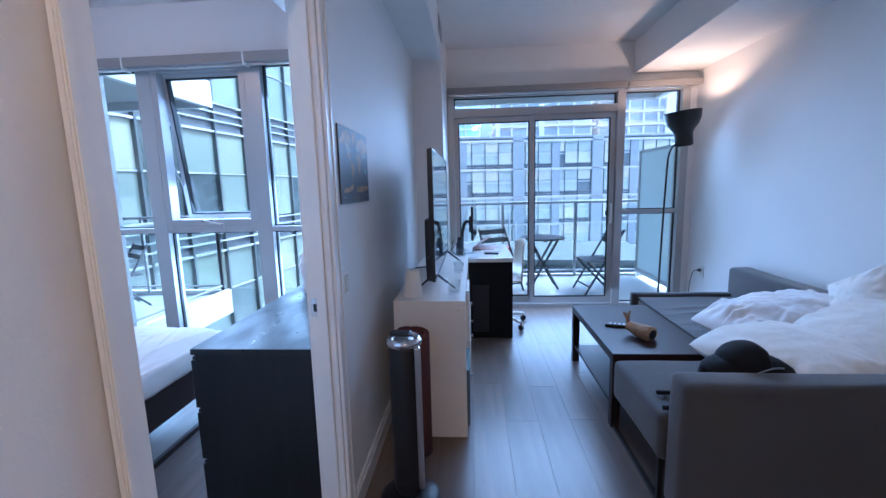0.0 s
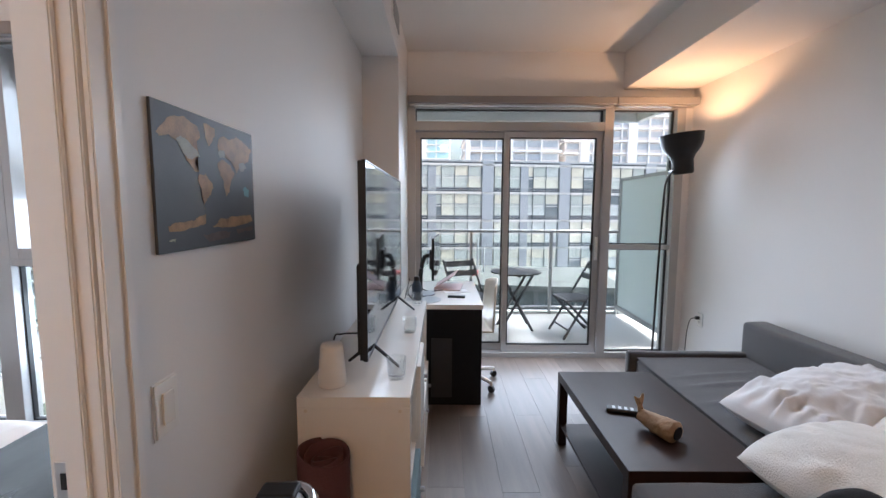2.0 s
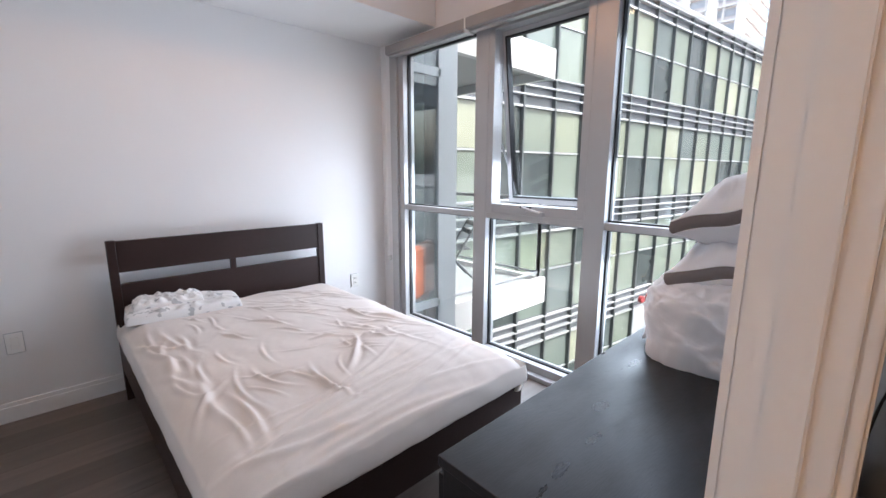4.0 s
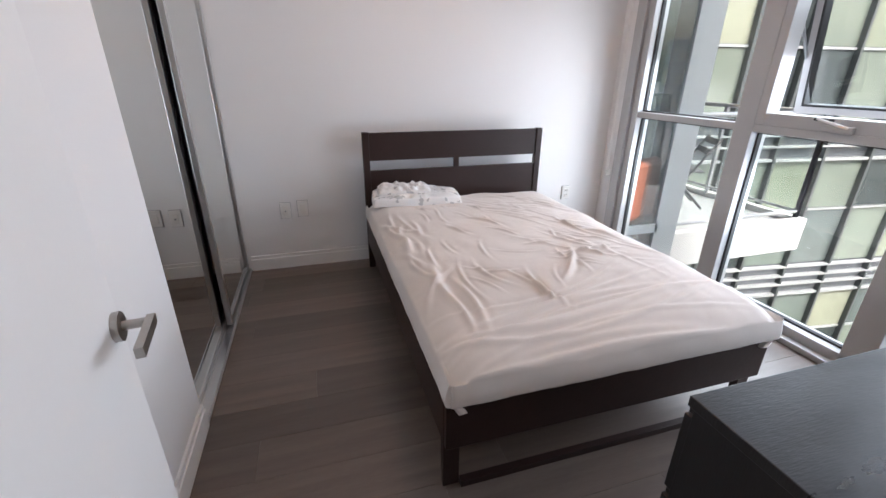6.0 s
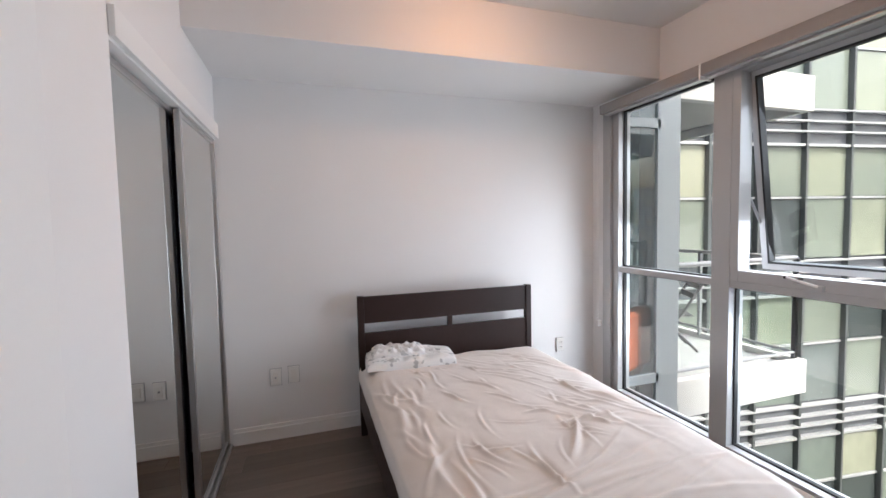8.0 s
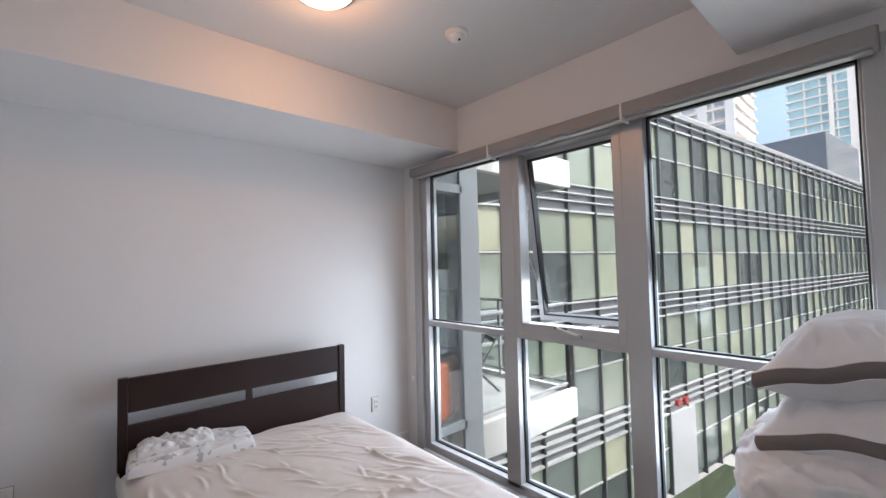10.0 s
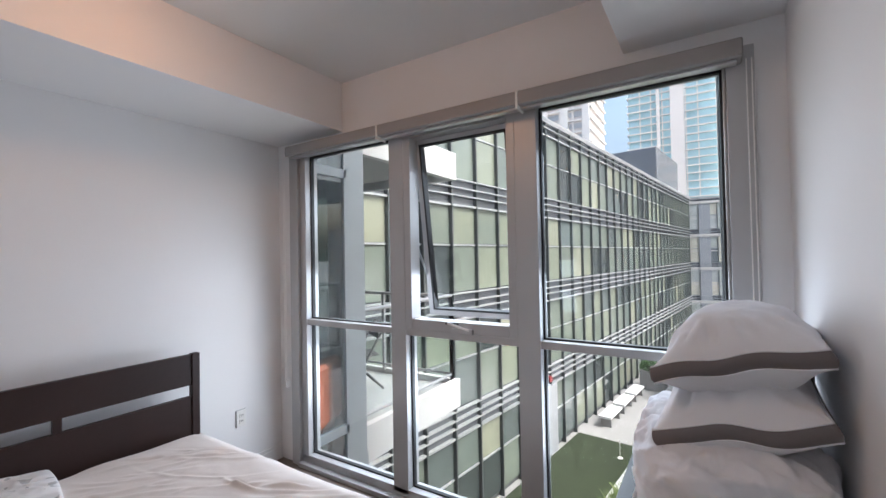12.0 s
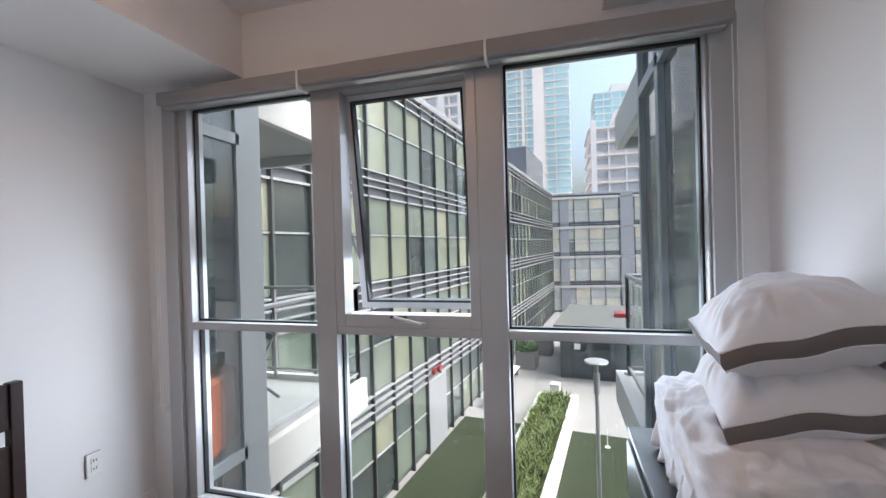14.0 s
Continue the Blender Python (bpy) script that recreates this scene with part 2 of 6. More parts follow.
def boxes(*pairs, bevel=0.0, seg=2):
    bm = bmesh.new()
    for lo, hi in pairs:
        bm_box(bm, lo, hi)
    if bevel:
        bmesh.ops.bevel(bm, geom=bm.edges[:], offset=bevel, segments=seg, affect='EDGES', profile=0.5)
    return bm


def bm_rod(bm, p0, p1, r0, r1=None, seg=12):
    p0, p1 = Vector(p0), Vector(p1)
    r1 = r0 if r1 is None else r1
    q = (p1 - p0).to_track_quat('Z', 'Y').to_matrix()
    rings = []
    for p, r in ((p0, r0), (p1, r1)):
        rings.append([bm.verts.new(p + q @ Vector((r * math.cos(a), r * math.sin(a), 0))) for a in (2 * math.pi * i / seg for i in range(seg))])
    for i in range(seg):
        j = (i + 1) % seg
        bm.faces.new((rings[0][i], rings[0][j], rings[1][j], rings[1][i]))
    bm.faces.new(rings[0][::-1])
    bm.faces.new(rings[1])


def rods(*items, seg=12):
    bm = bmesh.new()
    for it in items:
        bm_rod(bm, *it, seg=seg)
    return bm


def lathe(profile, seg=28):
    """A turned shape about z from (radius, height) pairs."""
    bm = bmesh.new()
    rings = []
    for r, z in profile:
        if r < 1e-5:
            rings.append([bm.verts.new((0, 0, z))])
        else:
            rings.append([bm.verts.new((r * math.cos(2 * math.pi * i / seg), r * math.sin(2 * math.pi * i / seg), z)) for i in range(seg)])
    for a, b in zip(rings, rings[1:]):
        for i in range(seg):
            j = (i + 1) % seg
            if len(a) == 1 and len(b) > 1:
                bm.faces.new((a[0], b[j], b[i]))
            elif len(b) == 1 and len(a) > 1:
                bm.faces.new((a[i], a[j], b[0]))
            elif len(a) > 1:
                bm.faces.new((a[i], a[j], b[j], b[i]))
    bmesh.ops.recalc_face_normals(bm, faces=bm.faces[:])
    return bm


def tube(points, r, seg=8):
    """A bent rod through points."""
    bm = bmesh.new()
    pts = [Vector(p) for p in points]
    rings = []
    for i, p in enumerate(pts):
        d = (pts[min(i + 1, len(pts) - 1)] - pts[max(i - 1, 0)]).normalized()
        side = d.cross(Vector((0.13, 0.21, 0.97)))
        if side.length < 0.05:
            side = d.cross(Vector((1, 0, 0)))
        side.normalize()
        up = d.cross(side)
        rings.append([bm.verts.new(p + r * (math.cos(a) * side + math.sin(a) * up)) for a in (2 * math.pi * k / seg for k in range(seg))])
    for a, b in zip(rings, rings[1:]):
        for i in range(seg):
            j = (i + 1) % seg
            bm.faces.new((a[i], a[j], b[j], b[i]))
    bm.faces.new(rings[0][::-1])
    bm.faces.new(rings[-1])
    bmesh.ops.recalc_face_normals(bm, faces=bm.faces[:])
    return bm


def smooth_points(points, n=8):
    """A rounded line through points (Catmull-Rom)."""
    p = [Vector(q) for q in points]
    p = [p[0] * 2 - p[1]] + p + [p[-1] * 2 - p[-2]]
    out = []
    for i in range(1, len(p) - 2):
        for k in range(n):
            t = k / n
            out.append(0.5 * (2 * p[i] + (p[i + 1] - p[i - 1]) * t + (2 * p[i - 1] - 5 * p[i] + 4 * p[i + 1] - p[i + 2]) * t * t + (3 * p[i] - p[i - 1] - 3 * p[i + 1] + p[i + 2]) * t ** 3))
    out.append(p[-2])
    return out


def part(name, bm, material, parent=None, label="", smooth=False):
    """Links a bmesh as one mesh object, under a thing or a part."""
    me = bpy.data.meshes.new(name)
    bmesh.ops.recalc_face_normals(bm, faces=bm.faces[:])
    bm.to_mesh(me)
    bm.free()
    me.materials.append(material)
    if smooth:
        for p in me.polygons:
            p.use_smooth = True
    ob = new(name, me)
    if parent is not None:
        ob.parent = parent
    if label:
        ob["label"] = label
    return ob


def thing(name, m, label, category, group=""):
    """An empty at the thing's base, under which its parts stand in its own measure."""
    ob = new(name)
    ob.empty_display_size = 0.1
    ob.matrix_world = m
    return tagged(ob, label, category, group)


def structure(name, bm, material, label, category, smooth=False):
    return tagged(part(name, bm, material, None, "", smooth), label, category, "", "structure")


# ---- the flat's shell ----
CEIL = 2.84
floor = structure("floor", boxes(((-3.4, -2.1, -0.25), (3.0, 3.72, -0.012)), ((-0.12, 3.72, -0.25), (3.0, 5.2, -0.012))), M_SUB, "grey-brown laminate plank floor of the flat", "floor")
structure("wall_west", boxes(((-3.38, -0.2, 0), (-3.26, 3.75, CEIL))), M_PAINT, "white painted bedroom wall behind the bed", "wall")
structure("wall_closet", boxes(((-1.69, 0.51, 0), (-0.085, 0.63, CEIL)), ((-3.26, 0.51, 2.10), (-1.69, 0.63, CEIL))), M_PAINT, "white painted wall with the closet opening", "wall")
structure("closet_back", boxes(((-3.26, -0.2, 0), (-0.085, -0.1, CEIL)), ((-1.69, -0.1, 0), (-1.59, 0.51, CEIL))), M_PAINT, "white painted inside of the closet", "wall")
structure("wall_partition", boxes(((-0.085, -2.1, 0), (0, 0.875, CEIL)), ((-0.085, 0.875, 2.10), (0, 1.825, CEIL)), ((-0.085, 1.825, 0), (0, 1.84, CEIL)), ((-0.05, 1.84, 0), (0, 3.75, CEIL))), M_PAINT,
          "white painted wall between living room and bedroom", "wall")
structure("wall_east", boxes(((2.88, -2.1, 0), (3.0, 5.2, CEIL))), M_PAINT, "white painted living room wall behind the sofa", "wall")
# Unseen added wall: screens the east wall from the hall lamp.
structure("wall_hall", boxes(((1.42, -2.0, 0), (1.52, 0.40, CEIL))), M_PAINT, "unseen white wall added to keep hall lamp light off the sofa wall", "wall")
structure("wall_south", boxes(((0, -2.1, 0), (2.88, -2.0, CEIL))), M_PAINT, "white painted hall wall", "wall")
structure("pilaster", boxes(((0, 4.25, 0), (0.266, 5.04, CEIL)), ((-0.12, 3.75, 0), (0, 5.2, CEIL)), bevel=0.003), M_PAINT, "white painted wall projection beside the balcony door", "wall")
structure("wall_balcony", boxes(((0, 5.04, 2.42), (2.88, 5.2, CEIL)), ((0, 5.04, 0), (0.2655, 5.2, 2.42)), ((2.81, 5.04, 0), (2.88, 5.2, 2.42))), M_PAINT, "white painted wall above the balcony door", "wall")
structure("wall_window", boxes(((-3.26, 3.6, 2.43), (-0.05, 3.75, CEIL)), ((-3.26, 3.6, 0), (-3.10, 3.75, 2.43)), ((-0.155, 3.6, 0), (-0.05, 3.75, 2.43))), M_PAINT, "white painted wall round the bedroom window", "wall")
structure("ceiling", boxes(((-3.4, -2.1, CEIL), (3.0, 3.75, CEIL + 0.12)), ((-0.12, 3.75, CEIL), (3.0, 5.2, CEIL + 0.12))), M_CEIL, "white painted ceiling", "ceiling")
structure("bulkhead_living_left", boxes(((0, -2.0, 2.52), (0.266, 4.25, CEIL)), bevel=0.003), M_PAINT, "white boxed-in duct along the ceiling", "bulkhead")
structure("bulkhead_living_right", boxes(((2.23, -2.0, 2.515), (2.88, 5.04, CEIL)), bevel=0.003), M_PAINT, "white boxed-in duct along the ceiling above the sofa", "bulkhead")
structure("bulkhead_bedroom_left", boxes(((-3.26, 0.63, 2.49), (-2.535, 3.6, CEIL)), bevel=0.003), M_PAINT, "white boxed-in duct above the bed's head", "bulkhead")
structure("bulkhead_bedroom_right", boxes(((-0.655, 0.63, 2.53), (-0.05, 3.6, CEIL)), bevel=0.003), M_PAINT, "white boxed-in duct above the dresser", "bulkhead")


def baseboard(name, p, q, side):
    """A white skirting with a thinner upper lip, from p to q; side: the way it stands out of the wall."""
    bm = bmesh.new()
    (x0, y0), (x1, y1) = p, q
    for d, z0, z1 in ((0.016, 0, 0.088), (0.010, 0.088, 0.112)):
        lo = (min(x0, x1, x0 + d * side[0]), min(y0, y1, y0 + d * side[1]), z0)
        hi = (max(x0, x1, x0 + d * side[0]), max(y0, y1, y0 + d * side[1]), z1)
        bm_box(bm, lo, hi)
    return structure(name, bm, M_TRIM, "white painted baseboard", "baseboard")


baseboard("baseboard", (-3.26, 0.65), (-3.26, 3.59), (1, 0))
baseboard("baseboard", (-1.69, 0.63), (-0.14, 0.63), (0, 1))
baseboard("baseboard", (0, -1.98), (0, 0.815), (1, 0))
baseboard("baseboard", (0, 1.875), (0, 4.24), (1, 0))
baseboard("baseboard", (2.88, -1.98), (2.88, 5.03), (-1, 0))
baseboard("baseboard", (0.266, 4.25), (0.266, 5.02), (1, 0))
baseboard("baseboard", (-0.05, 1.875), (-0.05, 3.58), (-1, 0))
baseboard("baseboard", (0.02, -2.0), (2.86, -2.0), (0, 1))

# door frame: jamb lining, stop and casings on both faces
frame_bm = bmesh.new()
for lo, hi in (((-0.089, 0.875, 0), (0.005, 0.898, 2.10)), ((-0.089, 1.802, 0), (0.005, 1.825, 2.10)), ((-0.089, 0.898, 2.077), (0.005, 1.802, 2.10)),
               ((-0.058, 1.790, 0), (-0.020, 1.802, 2.077)), ((-0.058, 0.898, 0), (-0.020, 0.910, 2.077)), ((-0.058, 0.910, 2.065), (-0.020, 1.790, 2.077))):
    bm_box(frame_bm, lo, hi)
for x0, x1 in ((0.0055, 0.018), (-0.102, -0.0895)):
    for lo, hi in (((x0, 0.835, 0), (x1, 0.890, 2.15)), ((x0, 1.810, 0), (x1, 1.870, 2.15)), ((x0, 0.890, 2.092), (x1, 1.810, 2.15))):
        bm_box(frame_bm, lo, hi)
    xm = x1 + 0.005 if x0 > 0 else x0 - 0.005
    xa, xb = (x1, xm) if x0 > 0 else (xm, x0)
    for lo, hi in (((xa, 1.850, 0), (xb, 1.870, 2.15)), ((xa, 0.835, 0), (xb, 0.855, 2.15))):
        bm_box(frame_bm, lo, hi)
bmesh.ops.bevel(frame_bm, geom=frame_bm.edges[:], offset=0.0025, segments=2, affect='EDGES')
door_frame = structure("door_frame_bedroom", frame_bm, M_TRIM, "white painted door frame with stepped casing", "door frame")
strike = part("strike_plate", boxes(((-0.084, 1.7995, 0.925), (-0.050, 1.8018, 0.995)), bevel=0.001), M_SILVER, door_frame, "bright nickel strike plate")
part("strike_hole", boxes(((-0.074, 1.7980, 0.945), (-0.060, 1.7992, 0.975))), M_BLACK, strike)

# bedroom door, open against the closet wall
door = tagged(new("door_bedroom"), "white flush bedroom door standing open", "door", "", "structure")
door.matrix_world = pose(-0.100, 0.908, 0.008, 0, 0, 187.5)
part("leaf", boxes(((0, 0, 0), (0.875, 0.038, 2.055)), bevel=0.002), M_DOOR, door)
rosette = part("rosette", rods(((0.838, 0.0, 0.915), (0.838, -0.012, 0.915), 0.028), ((0.838, 0.038, 0.915), (0.838, 0.05, 0.915), 0.028), seg=28), M_NICKEL, door, "brushed nickel rosette")
lever = bmesh.new()
bm_rod(lever, (0.838, -0.012, 0.915), (0.838, -0.055, 0.915), 0.009, seg=14)
for lo, hi in (((0.728, -0.064, 0.905), (0.848, -0.050, 0.925)),):
    bm_box(lever, lo, hi)
part("lever", lever, M_NICKEL, door, "brushed nickel angled lever")
for z in (0.25, 1.05, 1.82):
    part("hinge", rods(((-0.004, 0.019, z), (-0.004, 0.019, z + 0.09), 0.007)), M_NICKEL, door)

# mirrored sliding closet doors
for x0, x1, y0, word in ((-3.255, -2.455, 0.605, "front"), (-2.60, -1.695, 0.576, "rear")):
    cd = tagged(new("closet_door"), "mirrored sliding closet door with satin silver frame", "closet door", "closet doors", "structure")
    cd.matrix_world = pose(x0, y0, 0.022)
    w = x1 - x0
    part("mirror", boxes(((0.02, 0, 0.02), (w - 0.02, 0.006, 2.03))), M_MIRROR, cd, "clear mirror")
    part("stile", boxes(((0, -0.008, 0), (0.024, 0.02, 2.05)), bevel=0.003), M_SILVER, cd)
    part("stile", boxes(((w - 0.034, -0.008, 0), (w, 0.02, 2.05)), bevel=0.003), M_SILVER, cd)
    part("rail", boxes(((0.024, -0.006, 0), (w - 0.034, 0.014, 0.022)), bevel=0.002), M_SILVER, cd)
    part("rail", boxes(((0.024, -0.006, 2.028), (w - 0.034, 0.014, 2.05)), bevel=0.002), M_SILVER, cd)
structure("closet_track", boxes(((-3.26, 0.535, 0), (-1.69, 0.642, 0.010)), ((-3.26, 0.590, 0.010), (-1.69, 0.595, 0.020)), ((-3.26, 0.632, 0.010), (-1.69, 0.638, 0.020))), M_SILVER, "satin silver closet floor track", "track")
structure("closet_header", boxes(((-3.26, 0.53, 2.078), (-1.69, 0.630, 2.10)), ((-3.26, 0.631, 2.088), (-1.69, 0.650, 2.183)), bevel=0.002), M_TRIM, "white fascia above the closet doors", "trim")


def bar(bm, x0, x1, z0, z1, y0, y1):
    bm_box(bm, (x0, y0, z0), (x1, y1, z1))


def pane_with_gasket(win, x0, x1, z0, z1, y, name="pane"):
    """A double pane in black gaskets."""
    g = bmesh.new()
    for a in ((x0 - 0.004, x0 + 0.010, z0, z1), (x1 - 0.010, x1 + 0.004, z0, z1), (x0, x1, z0 - 0.004, z0 + 0.010), (x0, x1, z1 - 0.010, z1 + 0.004)):
        bar(g, *a, y - 0.014, y + 0.014)
    p = part(name, boxes(((x0, y - 0.003, z0), (x1, y + 0.003, z1))), M_GLASS, win)
    p.visible_shadow = False
    part("gasket", g, M_GASKET, p)


# bedroom window: three bays, a transom, an awning sash left ajar
win = tagged(new("window_bedroom"), "grey aluminium bedroom window wall with an open sash", "window", "", "structure")
XB = (-3.10, -2.945, -2.115, -1.995, -1.225, -1.098, -0.265, -0.155)
Z0, ZT0, ZT1, Z1 = 0.085, 1.075, 1.118, 2.375
for a in ((XB[0], -3.01, 0.0, 2.43), (XB[6] + 0.012, XB[7], 0.0, 2.43)):
    part("jamb", boxes(((a[0], 3.575, a[2]), (a[1], 3.74, a[3])), bevel=0.003), M_ALU, win)
for a in ((-3.01, XB[1], 0.05, 2.40), (XB[2], XB[3], 0.05, 2.40), (XB[4], XB[5], 0.05, 2.40), (XB[6], XB[6] + 0.012, 0.05, 2.40)):
    part("mullion", boxes(((a[0], 3.600, a[2]), (a[1], 3.72, a[3])), bevel=0.004), M_ALU, win)
part("window_sill", boxes(((-3.01, 3.60, 0.0), (XB[6] + 0.012, 3.72, Z0)), ((-3.01, 3.555, 0.0), (XB[6] + 0.012, 3.60, 0.032)), bevel=0.003), M_ALU, win)
part("head_rail", boxes(((-3.01, 3.60, Z1), (XB[6] + 0.012, 3.73, 2.43)), bevel=0.003), M_ALU, win)
for x0, x1 in ((XB[1], XB[2]), (XB[3], XB[4]), (XB[5], XB[6])):
    part("transom", boxes(((x0, 3.604, ZT0), (x1, 3.716, ZT1)), bevel=0.004), M_ALU, win)
    pane_with_gasket(win, x0, x1, Z0, ZT0, 3.665)
pane_with_gasket(win, XB[1], XB[2], ZT1, Z1, 3.665)
pane_with_gasket(win, XB[5], XB[6], ZT1, Z1, 3.665)
for a in ((XB[3], XB[3] + 0.05, ZT1, Z1), (XB[4] - 0.05, XB[4], ZT1, Z1), (XB[3] + 0.05, XB[4] - 0.05, ZT1, ZT1 + 0.065), (XB[3] + 0.05, XB[4] - 0.05, Z1 - 0.03, Z1)):
    part("sash_seat", boxes(((a[0], 3.602, a[2]), (a[1], 3.70, a[3])), bevel=0.003), M_ALU, win)
sash = part("sash", bmesh.new(), M_ALU, win, "grey aluminium awning sash tilted outwards")
sash.matrix_world = Matrix.Translation((-1.615, 3.70, 2.345)) @ pose(0, 0, 0, 7.5)
sw, sh = 0.345, 1.17
sb = bmesh.new()
for a in ((-sw, -sw + 0.035, -sh, 0), (sw - 0.035, sw, -sh, 0), (-sw + 0.035, sw - 0.035, -sh, -sh + 0.035), (-sw + 0.035, sw - 0.035, -0.03, 0)):
    bar(sb, *a, -0.022, 0.022)
sb.to_mesh(sash.data)
sb.free()
sg = bmesh.new()
for a in ((-sw + 0.035, -sw + 0.047, -sh + 0.035, -0.03), (sw - 0.047, sw - 0.035, -sh + 0.035, -0.03), (-sw + 0.047, sw - 0.047, -sh + 0.035, -sh + 0.047), (-sw + 0.047, sw - 0.047, -0.042, -0.03)):
    bar(sg, *a, -0.024, 0.024)
part("gasket", sg, M_GASKET, sash)
sp = part("pane", boxes(((-sw + 0.036, -0.003, -sh + 0.036), (sw - 0.036, 0.003, -0.031))), M_GLASS, sash)
sp.visible_shadow = False
part("stay_arm", rods(((-1.955, 3.70, 1.62), (-1.955, 3.80, 1.46), 0.008), ((-1.955, 3.69, 1.75), (-1.955, 3.70, 1.62), 0.008), seg=8), M_STEEL, win)
crank = part("crank_handle", boxes(((-1.64, 3.578, 1.118), (-1.50, 3.604, 1.150)), bevel=0.006), M_ALU, win, "grey folding crank handle")
part("crank_arm", rods(((-1.52, 3.585, 1.142), (-1.66, 3.572, 1.178), 0.008, 0.006), seg=10), M_WHITEPLASTIC, crank)
part("latch", boxes(((-1.69, 3.594, 1.166), (-1.60, 3.606, 1.178)), bevel=0.002), M_GASKET, win)

# balcony door: transom light, two sliding leaves, a fixed side light
bd = tagged(new("window_balcony"), "grey aluminium sliding balcony door with side light", "window", "", "structure")
fr = bmesh.new()
for a in ((0.265, 0.335, 0.0, 2.42), (2.075, 2.155, 0.0, 2.42), (2.735, 2.81, 0.0, 2.42)):
    bar(fr, *a, 5.03, 5.18)
for a in ((0.335, 2.075, 2.345, 2.42), (0.335, 2.075, 2.145, 2.225), (2.155, 2.735, 2.345, 2.42), (0.335, 2.075, 0.0, 0.045), (2.155, 2.735, 0.0, 0.05)):
    bar(fr, *a, 5.034, 5.176)
part("door_frame", fr, M_ALU, bd)
part("transom", boxes(((2.155, 5.04, 1.055), (2.735, 5.17, 1.098)), bevel=0.004), M_ALU, bd)
pane_with_gasket(bd, 0.335, 2.075, 2.225, 2.345, 5.11)
pane_with_gasket(bd, 2.155, 2.735, 0.05, 1.055, 5.11)
pane_with_gasket(bd, 2.155, 2.735, 1.098, 2.345, 5.11)
for x0, x1, y, words in ((0.335, 1.215, 5.135, "fixed"), (1.165, 2.072, 5.085, "sliding")):
    lf = bmesh.new()
    for a in ((x0, x0 + 0.045, 0.047, 2.142), (x1 - 0.055, x1, 0.047, 2.142), (x0 + 0.045, x1 - 0.055, 0.047, 0.115), (x0 + 0.045, x1 - 0.055, 2.09, 2.142)):
        bar(lf, *a, y - 0.02, y + 0.02)
    leaf = part("leaf", lf, M_ALU, bd)
    pane_with_gasket(leaf, x0 + 0.045, x1 - 0.055, 0.115, 2.09, y)
    leaf_gaskets = [c for c in leaf.children_recursive if c.name.startswith("gasket")]
    for g in leaf_gaskets:
        g.parent = leaf
    if words == "sliding":
        part("pull_handle", boxes(((2.03, 5.035, 0.95), (2.055, 5.066, 1.17)), bevel=0.006), M_WHITEPLASTIC, leaf, "white pull handle")
        part("lock", boxes(((1.985, 5.045, 1.04), (2.012, 5.066, 1.10)), bevel=0.004), M_BLACK, leaf)


def cassette(name, x0, x1, y0, y1, z0, z1, joints, label):
    ob = tagged(new(name), label, "roller blind")
    ob.matrix_world = pose(x0, y0, z0)
    w, d, h = x1 - x0, y1 - y0, z1 - z0
    part("cassette", boxes(((0, 0, 0.012), (w, d, h)), bevel=0.008, seg=3), M_BLIND, ob)
    part("bottom_bar", boxes(((0.02, d * 0.35, 0), (w - 0.02, d * 0.75, 0.012)), bevel=0.002), M_SILVER, ob)
    for j in joints:
        part("joint_clip", boxes(((j - x0 - 0.006, -0.004, -0.012), (j - x0 + 0.006, d * 0.8, h + 0.004)), bevel=0.003), M_WHITEPLASTIC, ob)
    return ob


bl = cassette("roller_blind", -3.01, -0.198, 3.465, 3.572, 2.340, 2.424, (-2.10, -1.15), "grey rolled-up blind cassette above the bedroom window")
cassette("roller_blind", 0.275, 2.13, 4.90, 5.02, 2.345, 2.42, (), "grey rolled-up blind cassette above the balcony door")
cassette("roller_blind", 2.135, 2.86, 4.90, 5.02, 2.345, 2.42, (), "grey rolled-up blind cassette above the side light")
for x, z, n in ((-3.13, 0.62, "far"), (-0.185, 0.75, "near")):
    ch = tagged(new("blind_chain"), "white bead chain hanging from the blind", "blind chain")
    ch.matrix_world = pose(x, 3.54, z)
    part("chain", rods(((0, 0, 0), (0, 0, 2.36 - z), 0.0022), ((0.018, 0, 0), (0.018, 0, 2.36 - z), 0.0022), ((0, 0, 0.002), (0.018, 0, 0.002), 0.0022), seg=6), M_WHITEPLASTIC, ch)
    part("tensioner", boxes(((-0.006, -0.008, -0.03), (0.024, 0.03, 0.02)), bevel=0.003), M_WHITEPLASTIC, ch)


# ---- courtyard and the buildings round it ----
GROUND = -5.4
ground = structure("ground", boxes(((-900, -900, GROUND - 1), (900, 900, GROUND))), M_CONCRETE, "pale concrete paving of the courtyard", "ground")
COURT = pose(-5.40, 15.4, 0, 0, 0, -7)       # along the long wing: x away from its wall, y along it


